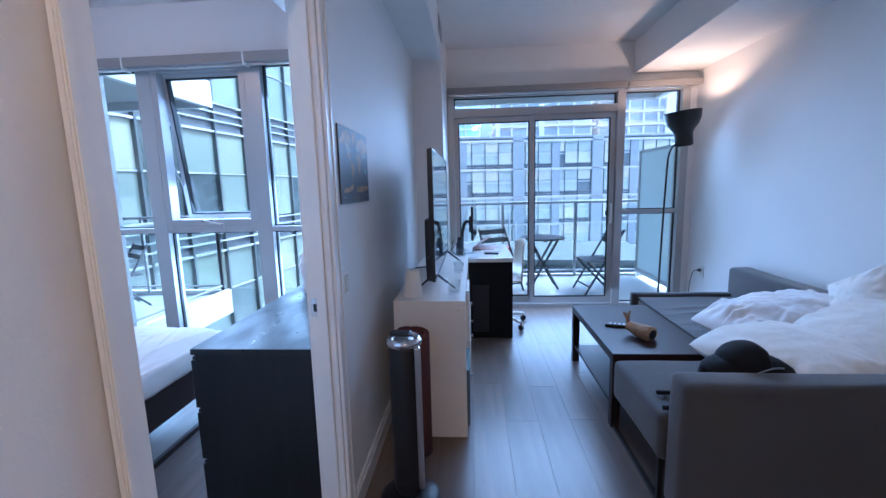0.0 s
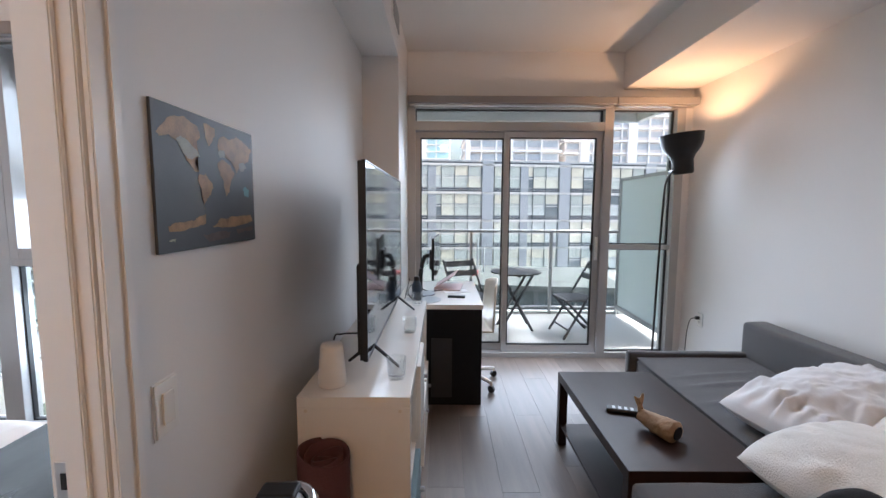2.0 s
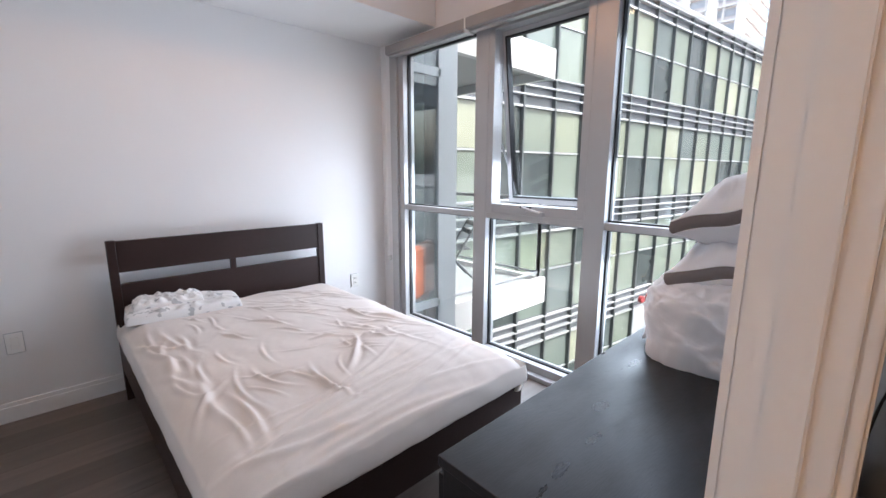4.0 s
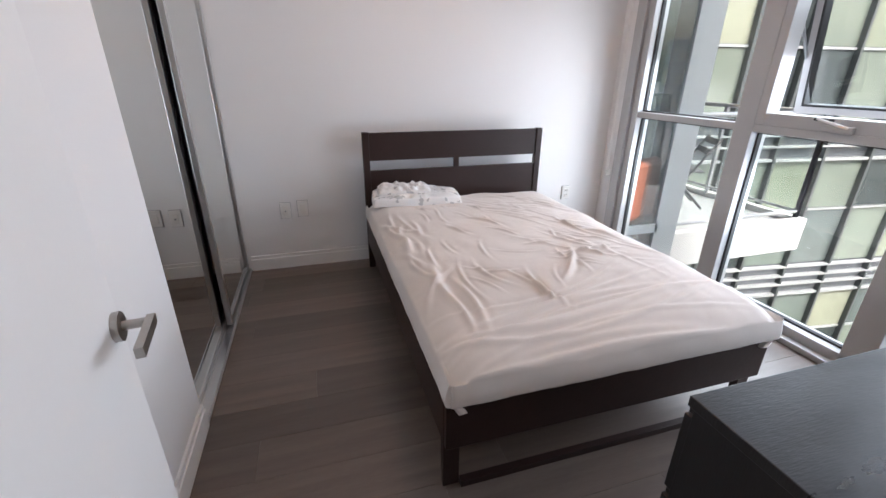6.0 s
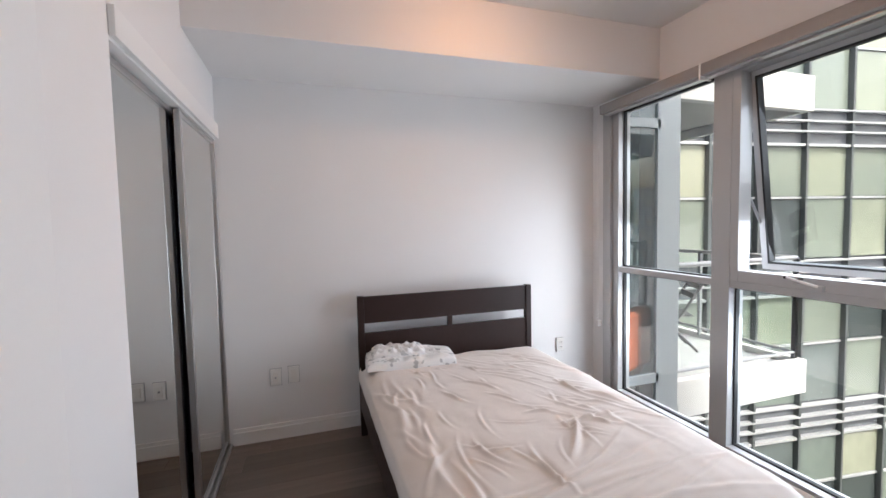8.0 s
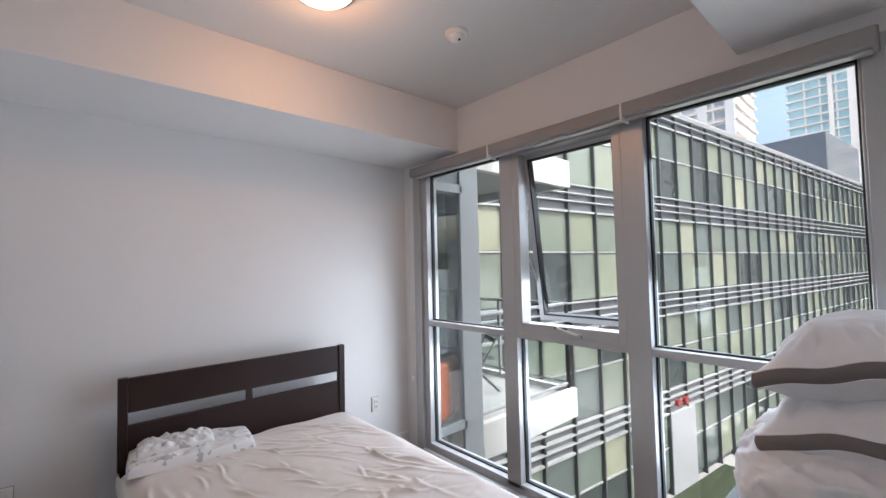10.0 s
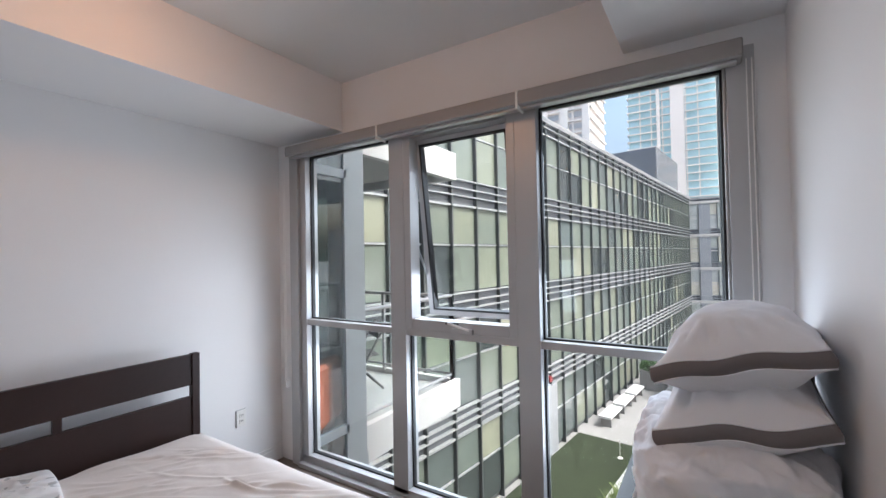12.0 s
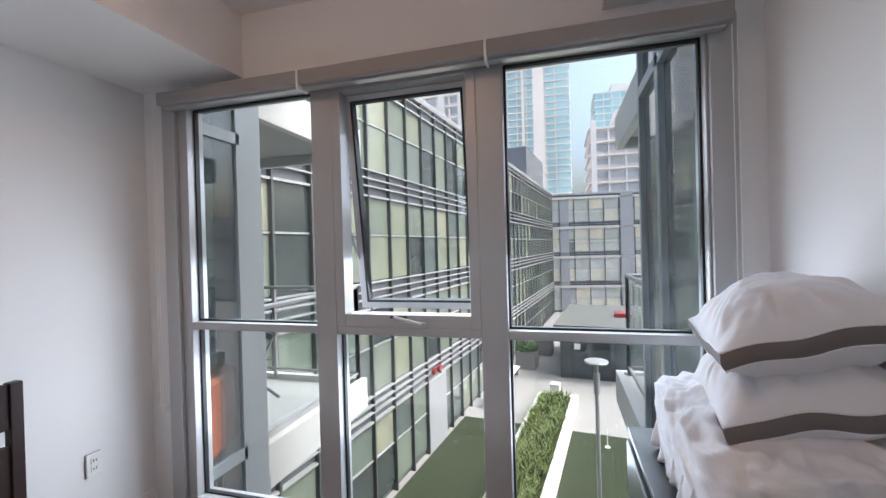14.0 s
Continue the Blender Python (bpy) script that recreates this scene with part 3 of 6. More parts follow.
def facade(name, m, length, bay, label, depth, pane_mat, single=False):
    """A four-storey curtain wall: dark mullions, silver bars, spandrels and panes; it faces the local +x."""
    ob = thing(name, m, label, "building")
    part("body", boxes(((-depth, 0, GROUND), (-0.12, length, 6.3))), M_FMULL, ob)
    tops = (5.85, 2.90, -0.05, -3.0)
    count = int(length / bay)
    for zt in tops:
        for z0, z1 in ((zt - 2.25, zt - 1.02), (zt - 1.02, zt)) if not single else ((zt - 2.25, zt),):
            bm = boxes(((-0.10, 0.025, z0 + 0.03), (-0.05, bay - 0.025, z1 - 0.03)))
            first = part("pane", bm, pane_mat, ob)
            for i in range(1, count):
                p = new("pane", first.data)
                p.parent = ob
                p.location = (0, i * bay, 0)
        part("transom", boxes(((-0.10, 0, zt - 1.045), (-0.02, length, zt - 1.005))), M_FBAR, ob)
        part("head_bar", boxes(((-0.10, 0, zt - 0.03), (0.03, length, zt + 0.02))), M_FBAR, ob)
    for z0, z1 in ((5.88, 6.40), (2.93, 3.60), (-0.02, 0.65), (-2.97, -2.30)):
        first = part("spandrel", boxes(((-0.10, 0.02, z0), (-0.06, bay - 0.02, z1))), M_SPANDREL, ob)
        for i in range(1, count):
            p = new("spandrel", first.data)
            p.parent = ob
            p.location = (0, i * bay, 0)
        for z in (z0 + 0.22, z0 + 0.42, z1 - 0.03):
            part("sun_bar", boxes(((-0.06, 0, z - 0.015), (0.06, length, z + 0.018))), M_FBAR, ob)
    mull = part("mullion", boxes(((-0.10, -0.027, GROUND), (0.05, 0.027, 6.4))), M_FMULL, ob)
    for i in range(1, count + 1):
        p = new("mullion", mull.data)
        p.parent = ob
        p.location = (0, i * bay, 0)
    part("roof_edge", boxes(((-depth, -0.1, 6.3), (0.06, length + 0.1, 6.46))), M_FBAR, ob)
    return ob


long_wing = facade("long_wing", COURT @ pose(0.2, -12.6, 0), 42.4, 1.1, "long four-storey glass office wing with grey mullions", 9.0, M_PANE)
part("service_panel", boxes(((-0.08, 12.1, GROUND), (0.07, 13.6, -3.02)), bevel=0.01), M_PIER, long_wing, "plain grey metal panel")
for y in (12.45, 12.9):
    part("alarm_bell", rods(((0.06, y, -2.72), (0.17, y, -2.72), 0.11), seg=16), M_RED, long_wing, "red alarm bell")
part("penthouse", boxes(((-8, 34, 6.46), (-0.8, 42, 9.6)), bevel=0.05), M_SPANDREL, long_wing, "dark glass roof penthouse")
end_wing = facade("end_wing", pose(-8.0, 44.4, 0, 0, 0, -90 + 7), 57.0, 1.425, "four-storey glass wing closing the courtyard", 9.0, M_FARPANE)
for i in (9, 15, 22, 30):
    part("pier", boxes(((-0.08, i * 1.425 + 0.1, GROUND), (0.10, i * 1.425 + 1.3, 6.4))), M_PIER, end_wing, "grey metal pier")
for i in (5, 12, 18, 26, 33):
    part("dark_bay", boxes(((-0.09, i * 1.425, GROUND), (0.0, i * 1.425 + 0.9, 5.86))), M_PIER, end_wing, "dark glass bay")


# Pale bars: slab bands, with the glow of lit ceilings put into their colour.
for z in (2.90, -0.05, -3.0, 5.85):
    part("slab_edge", boxes(((-0.10, 0, z + 0.03), (0.10, 57.0, z + 0.24)), ((-0.10, 0, z - 1.30), (-0.03, 57.0, z - 1.20))), M_FSLAB, end_wing, "pale band for slab edge and lit ceiling")


def court_slab(name, x0, x1, y0, y1, z0, z1, material, label, category, bevel=0.0):
    ob = structure(name, boxes(((x0, y0, z0), (x1, y1, z1)), bevel=bevel), material, label, category)
    ob.matrix_world = COURT @ Matrix.Translation((0, 0, GROUND))
    return ob


court_slab("turf_strip", 0.30, 2.80, -14, 2.8, -0.05, 0.02, M_TURF, "green artificial putting turf", "turf")
court_slab("turf_strip", 4.47, 8.6, -14, 2.8, -0.05, 0.02, M_TURF, "green artificial putting turf beside the planter", "turf")
planter = thing("long_planter", COURT @ Matrix.Translation((0, 0, GROUND)), "long white concrete planter full of ornamental grass", "planter")
part("curb", boxes(((2.80, -14, 0), (2.95, 5.4, 0.42)), ((4.2, -14, 0), (4.47, 5.4, 0.45)), ((2.95, 5.2, 0), (4.2, 5.4, 0.42)), bevel=0.015), M_SLABWHITE, planter)
part("soil", boxes(((2.95, -14, 0), (4.2, 5.2, 0.34))), M_SUB, planter)
part("bollard", boxes(((3.3, 5.4, 0), (3.7, 5.8, 0.8)), bevel=0.02), M_SLABWHITE, planter)
g = bmesh.new()
grng = random.Random(11)
for i in range(2600):
    x, y = grng.uniform(3.0, 4.15), grng.uniform(-9, 5.1)
    h, a, s = grng.uniform(0.20, 0.46) + 0.12 * math.sin(y * 2.1) * math.sin(x * 5 + y), grng.uniform(0, 6.28), grng.uniform(0.10, 0.34)
    for k in range(3):
        a2 = a + k * 2.1 + grng.uniform(-.4, .4)
        c, sn = math.cos(a2), math.sin(a2)
        w = 0.022
        v = [g.verts.new(p) for p in ((x - sn * w, y + c * w, 0.3), (x + sn * w, y - c * w, 0.3), (x + c * s * .5 + sn * w * .8, y + sn * s * .5 - c * w * .8, 0.3 + h * .7), (x + c * s * .5 - sn * w * .8, y + sn * s * .5 + c * w * .8, 0.3 + h * .7), (x + c * s * 1.2, y + sn * s * 1.2, 0.3 + h))]
        g.faces.new(v[:4])
        g.faces.new((v[3], v[2], v[4]))
grass = tagged(part("ornamental_grass", g, M_GRASS), "feathery green ornamental grass in the planter", "grass", "", "stuff")
grass.matrix_world = COURT @ Matrix.Translation((0, 0, GROUND))


def leafy(n, lo, hi, seed, size=0.07):
    """Many small leaves filling a rounded box."""
    bm, r = bmesh.new(), random.Random(seed)
    for _ in range(n):
        p = Vector([r.uniform(-1, 1) for _ in range(3)])
        if p.length > 1.15:
            p = p.normalized() * 1.1
        p = Vector([(a + b) / 2 + q * (b - a) / 2 for a, b, q in zip(lo, hi, p)])
        u = Vector([r.uniform(-1, 1) for _ in range(3)]).normalized() * size
        w = u.orthogonal().normalized() * size * 0.6
        bm.faces.new([bm.verts.new(q) for q in (p - u, p + w, p + u, p - w)])
    return bm


for x, y, s in ((1.3, 10.4, 0.0), (1.7, 13.6, 0.1)):
    bp_ = thing("box_planter", COURT @ pose(x, y, GROUND), "square grey concrete planter with a clipped shrub", "planter", "box planters")
    part("box", boxes(((-0.55, -0.55, 0), (0.55, 0.55, 0.95)), bevel=0.02), M_CONCRETE, bp_)
    part("shrub", leafy(900, (-0.6, -0.6, 0.85), (0.6, 0.6, 1.4), int(x * 10)), M_SHRUB, bp_)
for y in (4.6, 6.4, 8.2):
    bn = thing("bench", COURT @ pose(0.95, y, GROUND), "pale concrete slab bench beside the glass wall", "bench", "courtyard benches")
    part("seat", boxes(((-0.25, -0.75, 0.36), (0.25, 0.75, 0.45)), bevel=0.01), M_SLABWHITE, bn)
    for yy in (-0.6, 0.5):
        part("leg", boxes(((-0.2, yy, 0), (0.2, yy + 0.1, 0.36))), M_CONCRETE, bn)
pav = thing("pavilion", COURT @ pose(3.3, 9.1, GROUND), "low dark-glazed garden pavilion with a flat grey roof", "pavilion")
part("wall", boxes(((0, 0, 0), (11, 7, 2.5))), M_FMULL, pav)
for i in range(5):
    part("pane", boxes(((0.5 + i * 2.1, -0.04, 0.15), (2.4 + i * 2.1, 0.0, 2.35))), M_DARKGLASS, pav)
part("roof", boxes(((-0.3, -0.3, 2.5), (11.3, 7.3, 2.75)), bevel=0.02), M_ROOF, pav, "dark gravelled roof")
part("skylight_box", boxes(((2.6, 2.6, 2.75), (3.5, 3.4, 2.98)), bevel=0.03), M_RED, pav, "red roof box")
for x, h in ((3.4, 2.2), (3.8, 1.6)):
    part("vent_pipe", rods(((x, 4.2, 2.75), (x, 4.2, 2.75 + h), 0.06)), M_FBAR, pav)
part("notice", boxes(((0.7, -0.06, 1.5), (1.0, -0.04, 1.8))), M_WHITE, pav, "white notice")
lp = thing("lamp_post", pose(-0.09, 12.5, GROUND), "slim grey courtyard lamp post with a disc head", "lamp post")
part("pole", rods(((0, 0, 0), (0, 0, 3.95), 0.055, 0.045)), M_STEEL, lp)
part("collar", rods(((0, 0, 3.2), (0, 0, 3.7), 0.075)), M_STEEL, lp)
part("disc", lathe([(0, 3.95), (0.27, 3.96), (0.29, 3.99), (0.27, 4.02), (0, 4.05)]), M_STEEL, lp)
for x, y in ((2.2, 1.6), (5.7, 1.9)):
    fl = thing("putting_flag", COURT @ pose(x, y, GROUND + 0.02), "thin white putting flag stick in the turf", "flag stick", "putting flags")
    part("stick", rods(((0, 0, 0), (0, 0, 0.6), 0.01), seg=6), M_WHITE, fl)
    part("cup", rods(((0, 0, 0), (0, 0, 0.012), 0.09), seg=16), M_WHITE, fl)


def tower(name, x, y, w, d, h, floors, label, glass_mat, slab_mat, piers, turn=0):
    ob = thing(name, pose(x, y, GROUND, 0, 0, turn), label, "tower block", "towers")
    part("core", boxes(((0, 0, 0), (w, d, h))), glass_mat, ob)
    fh = h / floors
    slab = part("floor_slab", boxes(((-0.5, -0.9, 0), (w + 0.5, d, fh * 0.13))), slab_mat, ob)
    for i in range(1, floors + 1):
        p = new("floor_slab", slab.data)
        p.parent = ob
        p.location = (0, 0, i * fh - fh * 0.13)
    if glass_mat is M_TOWERBEIGE:
        bandm = part("window_band", boxes(((0.4, -0.12, fh * 0.28), (w - 0.4, 0.1, fh * 0.74))), M_TOWERWIN, ob)
        for i in range(1, floors):
            p = new("window_band", bandm.data)
            p.parent = ob
            p.location = (0, 0, i * fh)
    for i in range(1, int(w / 3.2)):
        part("fin", boxes(((i * 3.2, -0.55, 0), (i * 3.2 + 0.35, 0.1, h))), slab_mat, ob)
    for a, b in piers:
        part("pier", boxes(((a * w, -1.1, 0), (b * w, 0.3, h + 1.5))), M_TOWERLIGHT, ob)
    part("roof_box", boxes(((w * 0.25, 2, h), (w * 0.7, d - 2, h + 4)), bevel=0.1), slab_mat, ob)
    return ob


tower("glass_tower", -21, 150, 24, 20, 72, 30, "tall blue-green glass tower with pale balcony lines", M_TOWERGLASS, M_TOWERLIGHT, ((0.34, 0.38), (0.50, 0.66)))
tower("low_tower", 5.5, 92, 20, 15, 30, 11, "beige concrete apartment block with banded balconies", M_TOWERBEIGE, M_TOWERLIGHT, ((0.0, 0.05), (0.45, 0.5)))
tower("back_tower", 14, 185, 26, 20, 68, 24, "far blue glass tower with rounded balconies", M_TOWERGLASS, M_TOWERLIGHT, ((0.45, 0.5),))
tower("beige_tower", 29, 100, 34, 18, 62, 22, "tall beige apartment tower with many balconies", M_TOWERBEIGE, M_TOWERLIGHT, ((0.1, 0.16), (0.42, 0.48), (0.8, 0.86)))
tower("rose_tower", -40, 104, 17, 16, 90, 32, "tall pale rose apartment tower", M_TOWERBEIGE, M_TOWERLIGHT, ((0.0, 0.12), (0.3, 0.4), (0.6, 0.7), (0.9, 1.0)))

# the rest of the flat's own block, under and over it
structure("block_lower", boxes(((-14, -12, GROUND), (14, 3.70, -0.26)), ((-0.2, 3.70, GROUND), (14, 5.2, -0.26)), ((-14, 3.70, GROUND), (-3.12, 4.45, -0.26))), M_COLGREY, "grey clad storeys under the flat", "building")
structure("block_upper", boxes(((-14, -12, 2.98), (14, 3.70, 9.0)), ((-0.2, 3.70, 2.98), (14, 5.2, 9.0)), ((-14, 3.70, 2.98), (-3.12, 4.45, 9.0))), M_COLGREY, "grey clad storeys over the flat", "building")
structure("block_sides", boxes(((-14, -12, -0.26), (-7.0, 3.70, 2.98)), ((-7.0, -12, -0.26), (-3.40, 1.0, 2.98)), ((-14, 3.76, -0.26), (-7.0, 4.20, 2.98)), ((3.02, -12, -0.26), (14, 5.2, 2.98)), ((-3.4, -12, -0.26), (3.02, -2.2, 2.98))), M_COLGREY, "grey clad neighbouring flats", "building")
arm = thing("armchair", pose(-3.47, 3.90, -0.255, 0, 0, 200), "rust-orange armchair in the neighbouring flat", "armchair")
part("seat", boxes(((-0.28, -0.28, 0.30), (0.30, 0.28, 0.46)), bevel=0.04), M_ORANGE, arm)
part("backrest", boxes(((-0.36, -0.28, 0.40), (-0.22, 0.28, 0.95)), bevel=0.05), M_ORANGE, arm)
for y in (-0.33, 0.27):
    part("armrest", boxes(((-0.30, y, 0.42), (0.26, y + 0.06, 0.66)), bevel=0.02), M_ORANGE, arm)
for x in (-0.24, 0.22):
    for y in (-0.24, 0.2):
        part("leg", boxes(((x, y, 0), (x + 0.04, y + 0.04, 0.30))), M_FMULL, arm)

# glazed return walls either side of the bedroom window
ng = thing("neighbour_glazing", pose(-3.12, 3.76, 0), "neighbour's grey-framed glass return wall", "glazing")
part("pane", boxes(((-0.01, 0.03, 0.10), (0.012, 0.42, 2.30))), M_TINTGLASS, ng)
part("pane", boxes(((-0.01, 0.03, 2.38), (0.012, 0.42, 3.0))), M_TINTGLASS, ng)
part("pane", boxes(((-0.01, 0.03, -2.6), (0.012, 0.42, 0.02))), M_TINTGLASS, ng)
part("rail", boxes(((-0.01, 0.0, 2.30), (0.03, 0.42, 2.38)), ((-0.01, 0.0, 0.02), (0.03, 0.42, 0.10)), ((-0.01, 0.0, -2.7), (0.03, 0.03, 3.0)), ((-0.01, 0.39, -2.7), (0.03, 0.42, 3.0))), M_COLGREY, ng)
part("column", boxes(((-0.2, 0.42, GROUND), (0.02, 0.66, 9.0)), bevel=0.01), M_COLGREY, ng, "plain grey metal column")
for x0, x1 in ((-3.86, -2.68), (-2.62, -1.44), (-1.38, -0.22)):
    part("pane", boxes(((x0, 0.44, 0.02), (x1, 0.455, 2.9))), M_TINTGLASS, ng)
    part("mullion", boxes(((x1, 0.42, -0.25), (x1 + 0.055, 0.47, 2.97))), M_COLGREY, ng)
for o in ng.children:
    if o.name.startswith("pane"):
        o.visible_shadow = False
rg = thing("return_glazing", pose(-0.2, 3.76, 0), "grey-framed dark glass return wall of the living room", "glazing")
for y0, y1 in ((0.04, 0.76), (0.84, 1.40)):
    for z0, z1 in ((-2.6, -0.30), (-0.22, 2.62), (2.70, 5.4)):
        part("pane", boxes(((-0.012, y0, z0), (0.01, y1, z1))), M_RETGLASS, rg)
part("mullion", boxes(((-0.05, 0.76, -5), (0.01, 0.84, 8))), M_COLGREY, rg)
part("mullion", boxes(((-0.05, 1.40, -5), (0.01, 1.46, 8))), M_COLGREY, rg)
part("mullion", boxes(((-0.05, 0.0, -5), (0.01, 0.04, 8))), M_COLGREY, rg)
for z in (-0.30, 2.62):
    part("rail", boxes(((-0.05, 0.04, z), (0.008, 1.40, z + 0.08))), M_COLGREY, rg)


def balcony(name, x0, x1, y0, y1, z, label):
    ob = thing(name, pose(x0, y0, z), label, "balcony", "balconies")
    w, d = x1 - x0, y1 - y0
    part("slab", boxes(((0.05, 0, -0.20), (w - 0.05, d - 0.05, -0.02))), M_SOFFIT, ob, "grey concrete slab")
    part("edge", boxes(((0, 0, -0.32), (0.08, d, 0.05)), ((w - 0.08, 0, -0.32), (w, d, 0.05)), ((0.08, d - 0.08, -0.32), (w - 0.08, d, 0.05)), bevel=0.006), M_SLABWHITE, ob, "white balcony edge")
    return ob


nb = balcony("neighbour_balcony", -8.0, -3.2, 4.45, 6.35, -0.12, "neighbour's white-edged concrete balcony")
balcony("neighbour_balcony_upper", -8.0, -3.2, 4.45, 6.35, 2.93, "white-edged concrete balcony overhead")
ob_ = balcony("own_balcony", -0.26, 3.3, 5.2, 7.0, -0.06, "white-edged concrete balcony outside the living room")
part("paving", boxes(((0.08, 0, -0.02), (3.42, 1.72, 0.012))), M_PAVING, ob_, "pale concrete balcony floor")
balcony("own_balcony_upper", -0.2, 3.3, 5.2, 7.0, 2.93, "white-edged concrete balcony overhead")


def railing(name, pts, z, h, label, group):
    ob = thing(name, pose(pts[0][0], pts[0][1], z), label, "railing", group)
    o = Vector((*pts[0], 0))
    for a, b in zip(pts, pts[1:]):
        a, b = Vector((*a, 0)) - o, Vector((*b, 0)) - o
        n = max(1, round((b - a).length / 1.25))
        part("handrail", rods((a + Vector((0, 0, h)), b + Vector((0, 0, h)), 0.024)), M_STEEL, ob)
        part("bottom_rail", rods((a + Vector((0, 0, 0.1)), b + Vector((0, 0, 0.1)), 0.018)), M_STEEL, ob)
        for i in range(n + 1):
            p = a.lerp(b, i / n)
            part("post", boxes((p + Vector((-0.02, -0.02, 0)), p + Vector((0.02, 0.02, h)))), M_STEEL, ob)
        d = (b - a).normalized()
        for i in range(n):
            p, q = a.lerp(b, i / n) + d * 0.05, a.lerp(b, (i + 1) / n) - d * 0.05
            side = Vector((-d.y, d.x, 0)) * 0.005
            gp = part("glass_panel", boxes((Vector((min(p.x, q.x), min(p.y, q.y), 0.14)) - abs_v(side), Vector((max(p.x, q.x), max(p.y, q.y), h - 0.06)) + abs_v(side))), M_GLASS, ob)
            gp.visible_shadow = False
    return ob


def abs_v(v):
    return Vector((abs(v.x), abs(v.y), 0))


railing("balcony_railing", ((-0.12, 5.3), (-0.12, 6.92), (3.22, 6.92)), -0.05, 1.17, "grey steel balcony railing with glass panels", "railings")
railing("balcony_railing", ((-8.0, 6.27), (-3.28, 6.27), (-3.28, 4.5)), -0.10, 1.15, "grey steel railing with glass panels next door", "railings")


# ---- more materials ----
def patterned(name, base, ink, scale, cover, rough=0.85):
    """Cloth or print with blotches of a second colour."""
    m = mat(name, base, rough, 0, 0.04, 4, 260, 0.1)
    n, link = links(m)
    b = n["Principled BSDF"]
    t, r, mx, co = n.new("ShaderNodeTexNoise"), n.new("ShaderNodeValToRGB"), n.new("ShaderNodeMix"), n.new("ShaderNodeTexCoord")
    t.inputs["Scale"].default_value, t.inputs["Detail"].default_value = scale, 1.5
    link(co.outputs["Object"], t.inputs["Vector"])
    r.color_ramp.elements[0].position, r.color_ramp.elements[1].position = cover, cover + 0.03
    link(t.outputs["Fac"], r.inputs[0])
    mx.data_type = 'RGBA'
    link(r.outputs[0], mx.inputs["Factor"])
    old = b.inputs["Base Color"].links[0].from_socket
    link(old, mx.inputs["A"])
    mx.inputs["B"].default_value = (*ink, 1)
    link(mx.outputs["Result"], b.inputs["Base Color"])
    return m


M_LEAFCLOTH = patterned("leaf_print_cotton", (0.78, 0.78, 0.77), (0.46, 0.47, 0.47), 24, 0.60)
M_SCREEN = mat("dark_glossy_screen", (0.008, 0.008, 0.009), 0.06, 0, 0.02, 1, 1, 0)
M_DARKMETAL = mat("black_lamp_metal", (0.018, 0.017, 0.016), 0.42, 0.3, 0.08, 6, 150, 0.03)
M_BOWLIN = mat("lamp_bowl_inside", (0.7, 0.62, 0.5), 0.4, 0.2, 0.03)
M_GLOW = glowing("warm_bulb", (1.0, 0.62, 0.32), 30)
M_DOME = glowing("warm_lamp_dome", (1.0, 0.60, 0.30), 5.0)
M_MAROON = mat("maroon_mat", (0.085, 0.028, 0.028), 0.8, 0, 0.15, 6, 140, 0.2)
M_CLEAR = glass("clear_tumbler", (0.96, 0.97, 0.97), 0.05)
M_PINK = mat("pale_pink_plastic", (0.72, 0.57, 0.58), 0.45, 0, 0.04)
M_BLUEBOTTLE = mat("dark_blue_bottle", (0.035, 0.055, 0.085), 0.3, 0.2, 0.05)
M_TEALBOX = mat("grey_blue_insert", (0.10, 0.16, 0.18), 0.6, 0, 0.08, 6, 120, 0.1)
M_PAPERBAG = mat("brown_kraft_paper", (0.36, 0.235, 0.135), 0.75, 0, 0.12, 12, 80, 0.25)
M_SLATE = mat("map_sea_slate", (0.062, 0.068, 0.078), 0.55, 0, 0.25, 9, 300, 0.05)
M_LAND = mat("map_land_ochre", (0.30, 0.175, 0.075), 0.55, 0, 0.6, 30, 260, 0.05)
M_LANDTEAL = mat("map_land_teal", (0.13, 0.30, 0.33), 0.55, 0, 0.2, 30, 260, 0.05)
M_SMUDGE = mat("map_legend_brown", (0.11, 0.075, 0.065), 0.55, 0, 0.4, 40, 260, 0.05)
M_LANDGREY = mat("map_land_grey", (0.30, 0.29, 0.22), 0.55, 0, 0.2, 30, 260, 0.05)
M_FROST = mat("frosted_glass", (0.62, 0.70, 0.70), 0.45, 0, 0.03, 1, 20, 0)
M_IVORY = mat("ivory_moulded_seat", (0.66, 0.60, 0.50), 0.4, 0, 0.05)
M_DEEPBLACK = mat("matt_black_board", (0.007, 0.007, 0.008), 0.6, 0, 0.15, 4, 80, 0.05, (1, 1, 1), 0.2)
M_PAPER = mat("white_paper", (0.78, 0.78, 0.78), 0.7, 0, 0.02)


# ---- soft shapes ----
def grid_bm(fn, nu, nv):
    bm = bmesh.new()
    vs = [[bm.verts.new(fn(i / nu, j / nv)) for j in range(nv + 1)] for i in range(nu + 1)]
    for i in range(nu):
        for j in range(nv):
            bm.faces.new((vs[i][j], vs[i + 1][j], vs[i + 1][j + 1], vs[i][j + 1]))
    return bm


def ridge(p, octaves=3):
    v, a = 0.0, 1.0
    for _ in range(octaves):
        v += a * (1 - 2 * abs(noise.noise(p)))
        p, a = p * 2.1, a * 0.5
    return v / 1.75


def edge_wave(u, v, sag, seed):
    """How far a pillow's seam sags and ripples on its way round."""
    a = math.atan2(v, u)
    return sag * (math.sin(2 * a + seed) + 0.5 * math.sin(3 * a + 2 * seed) + 0.25 * math.sin(7 * a + seed))


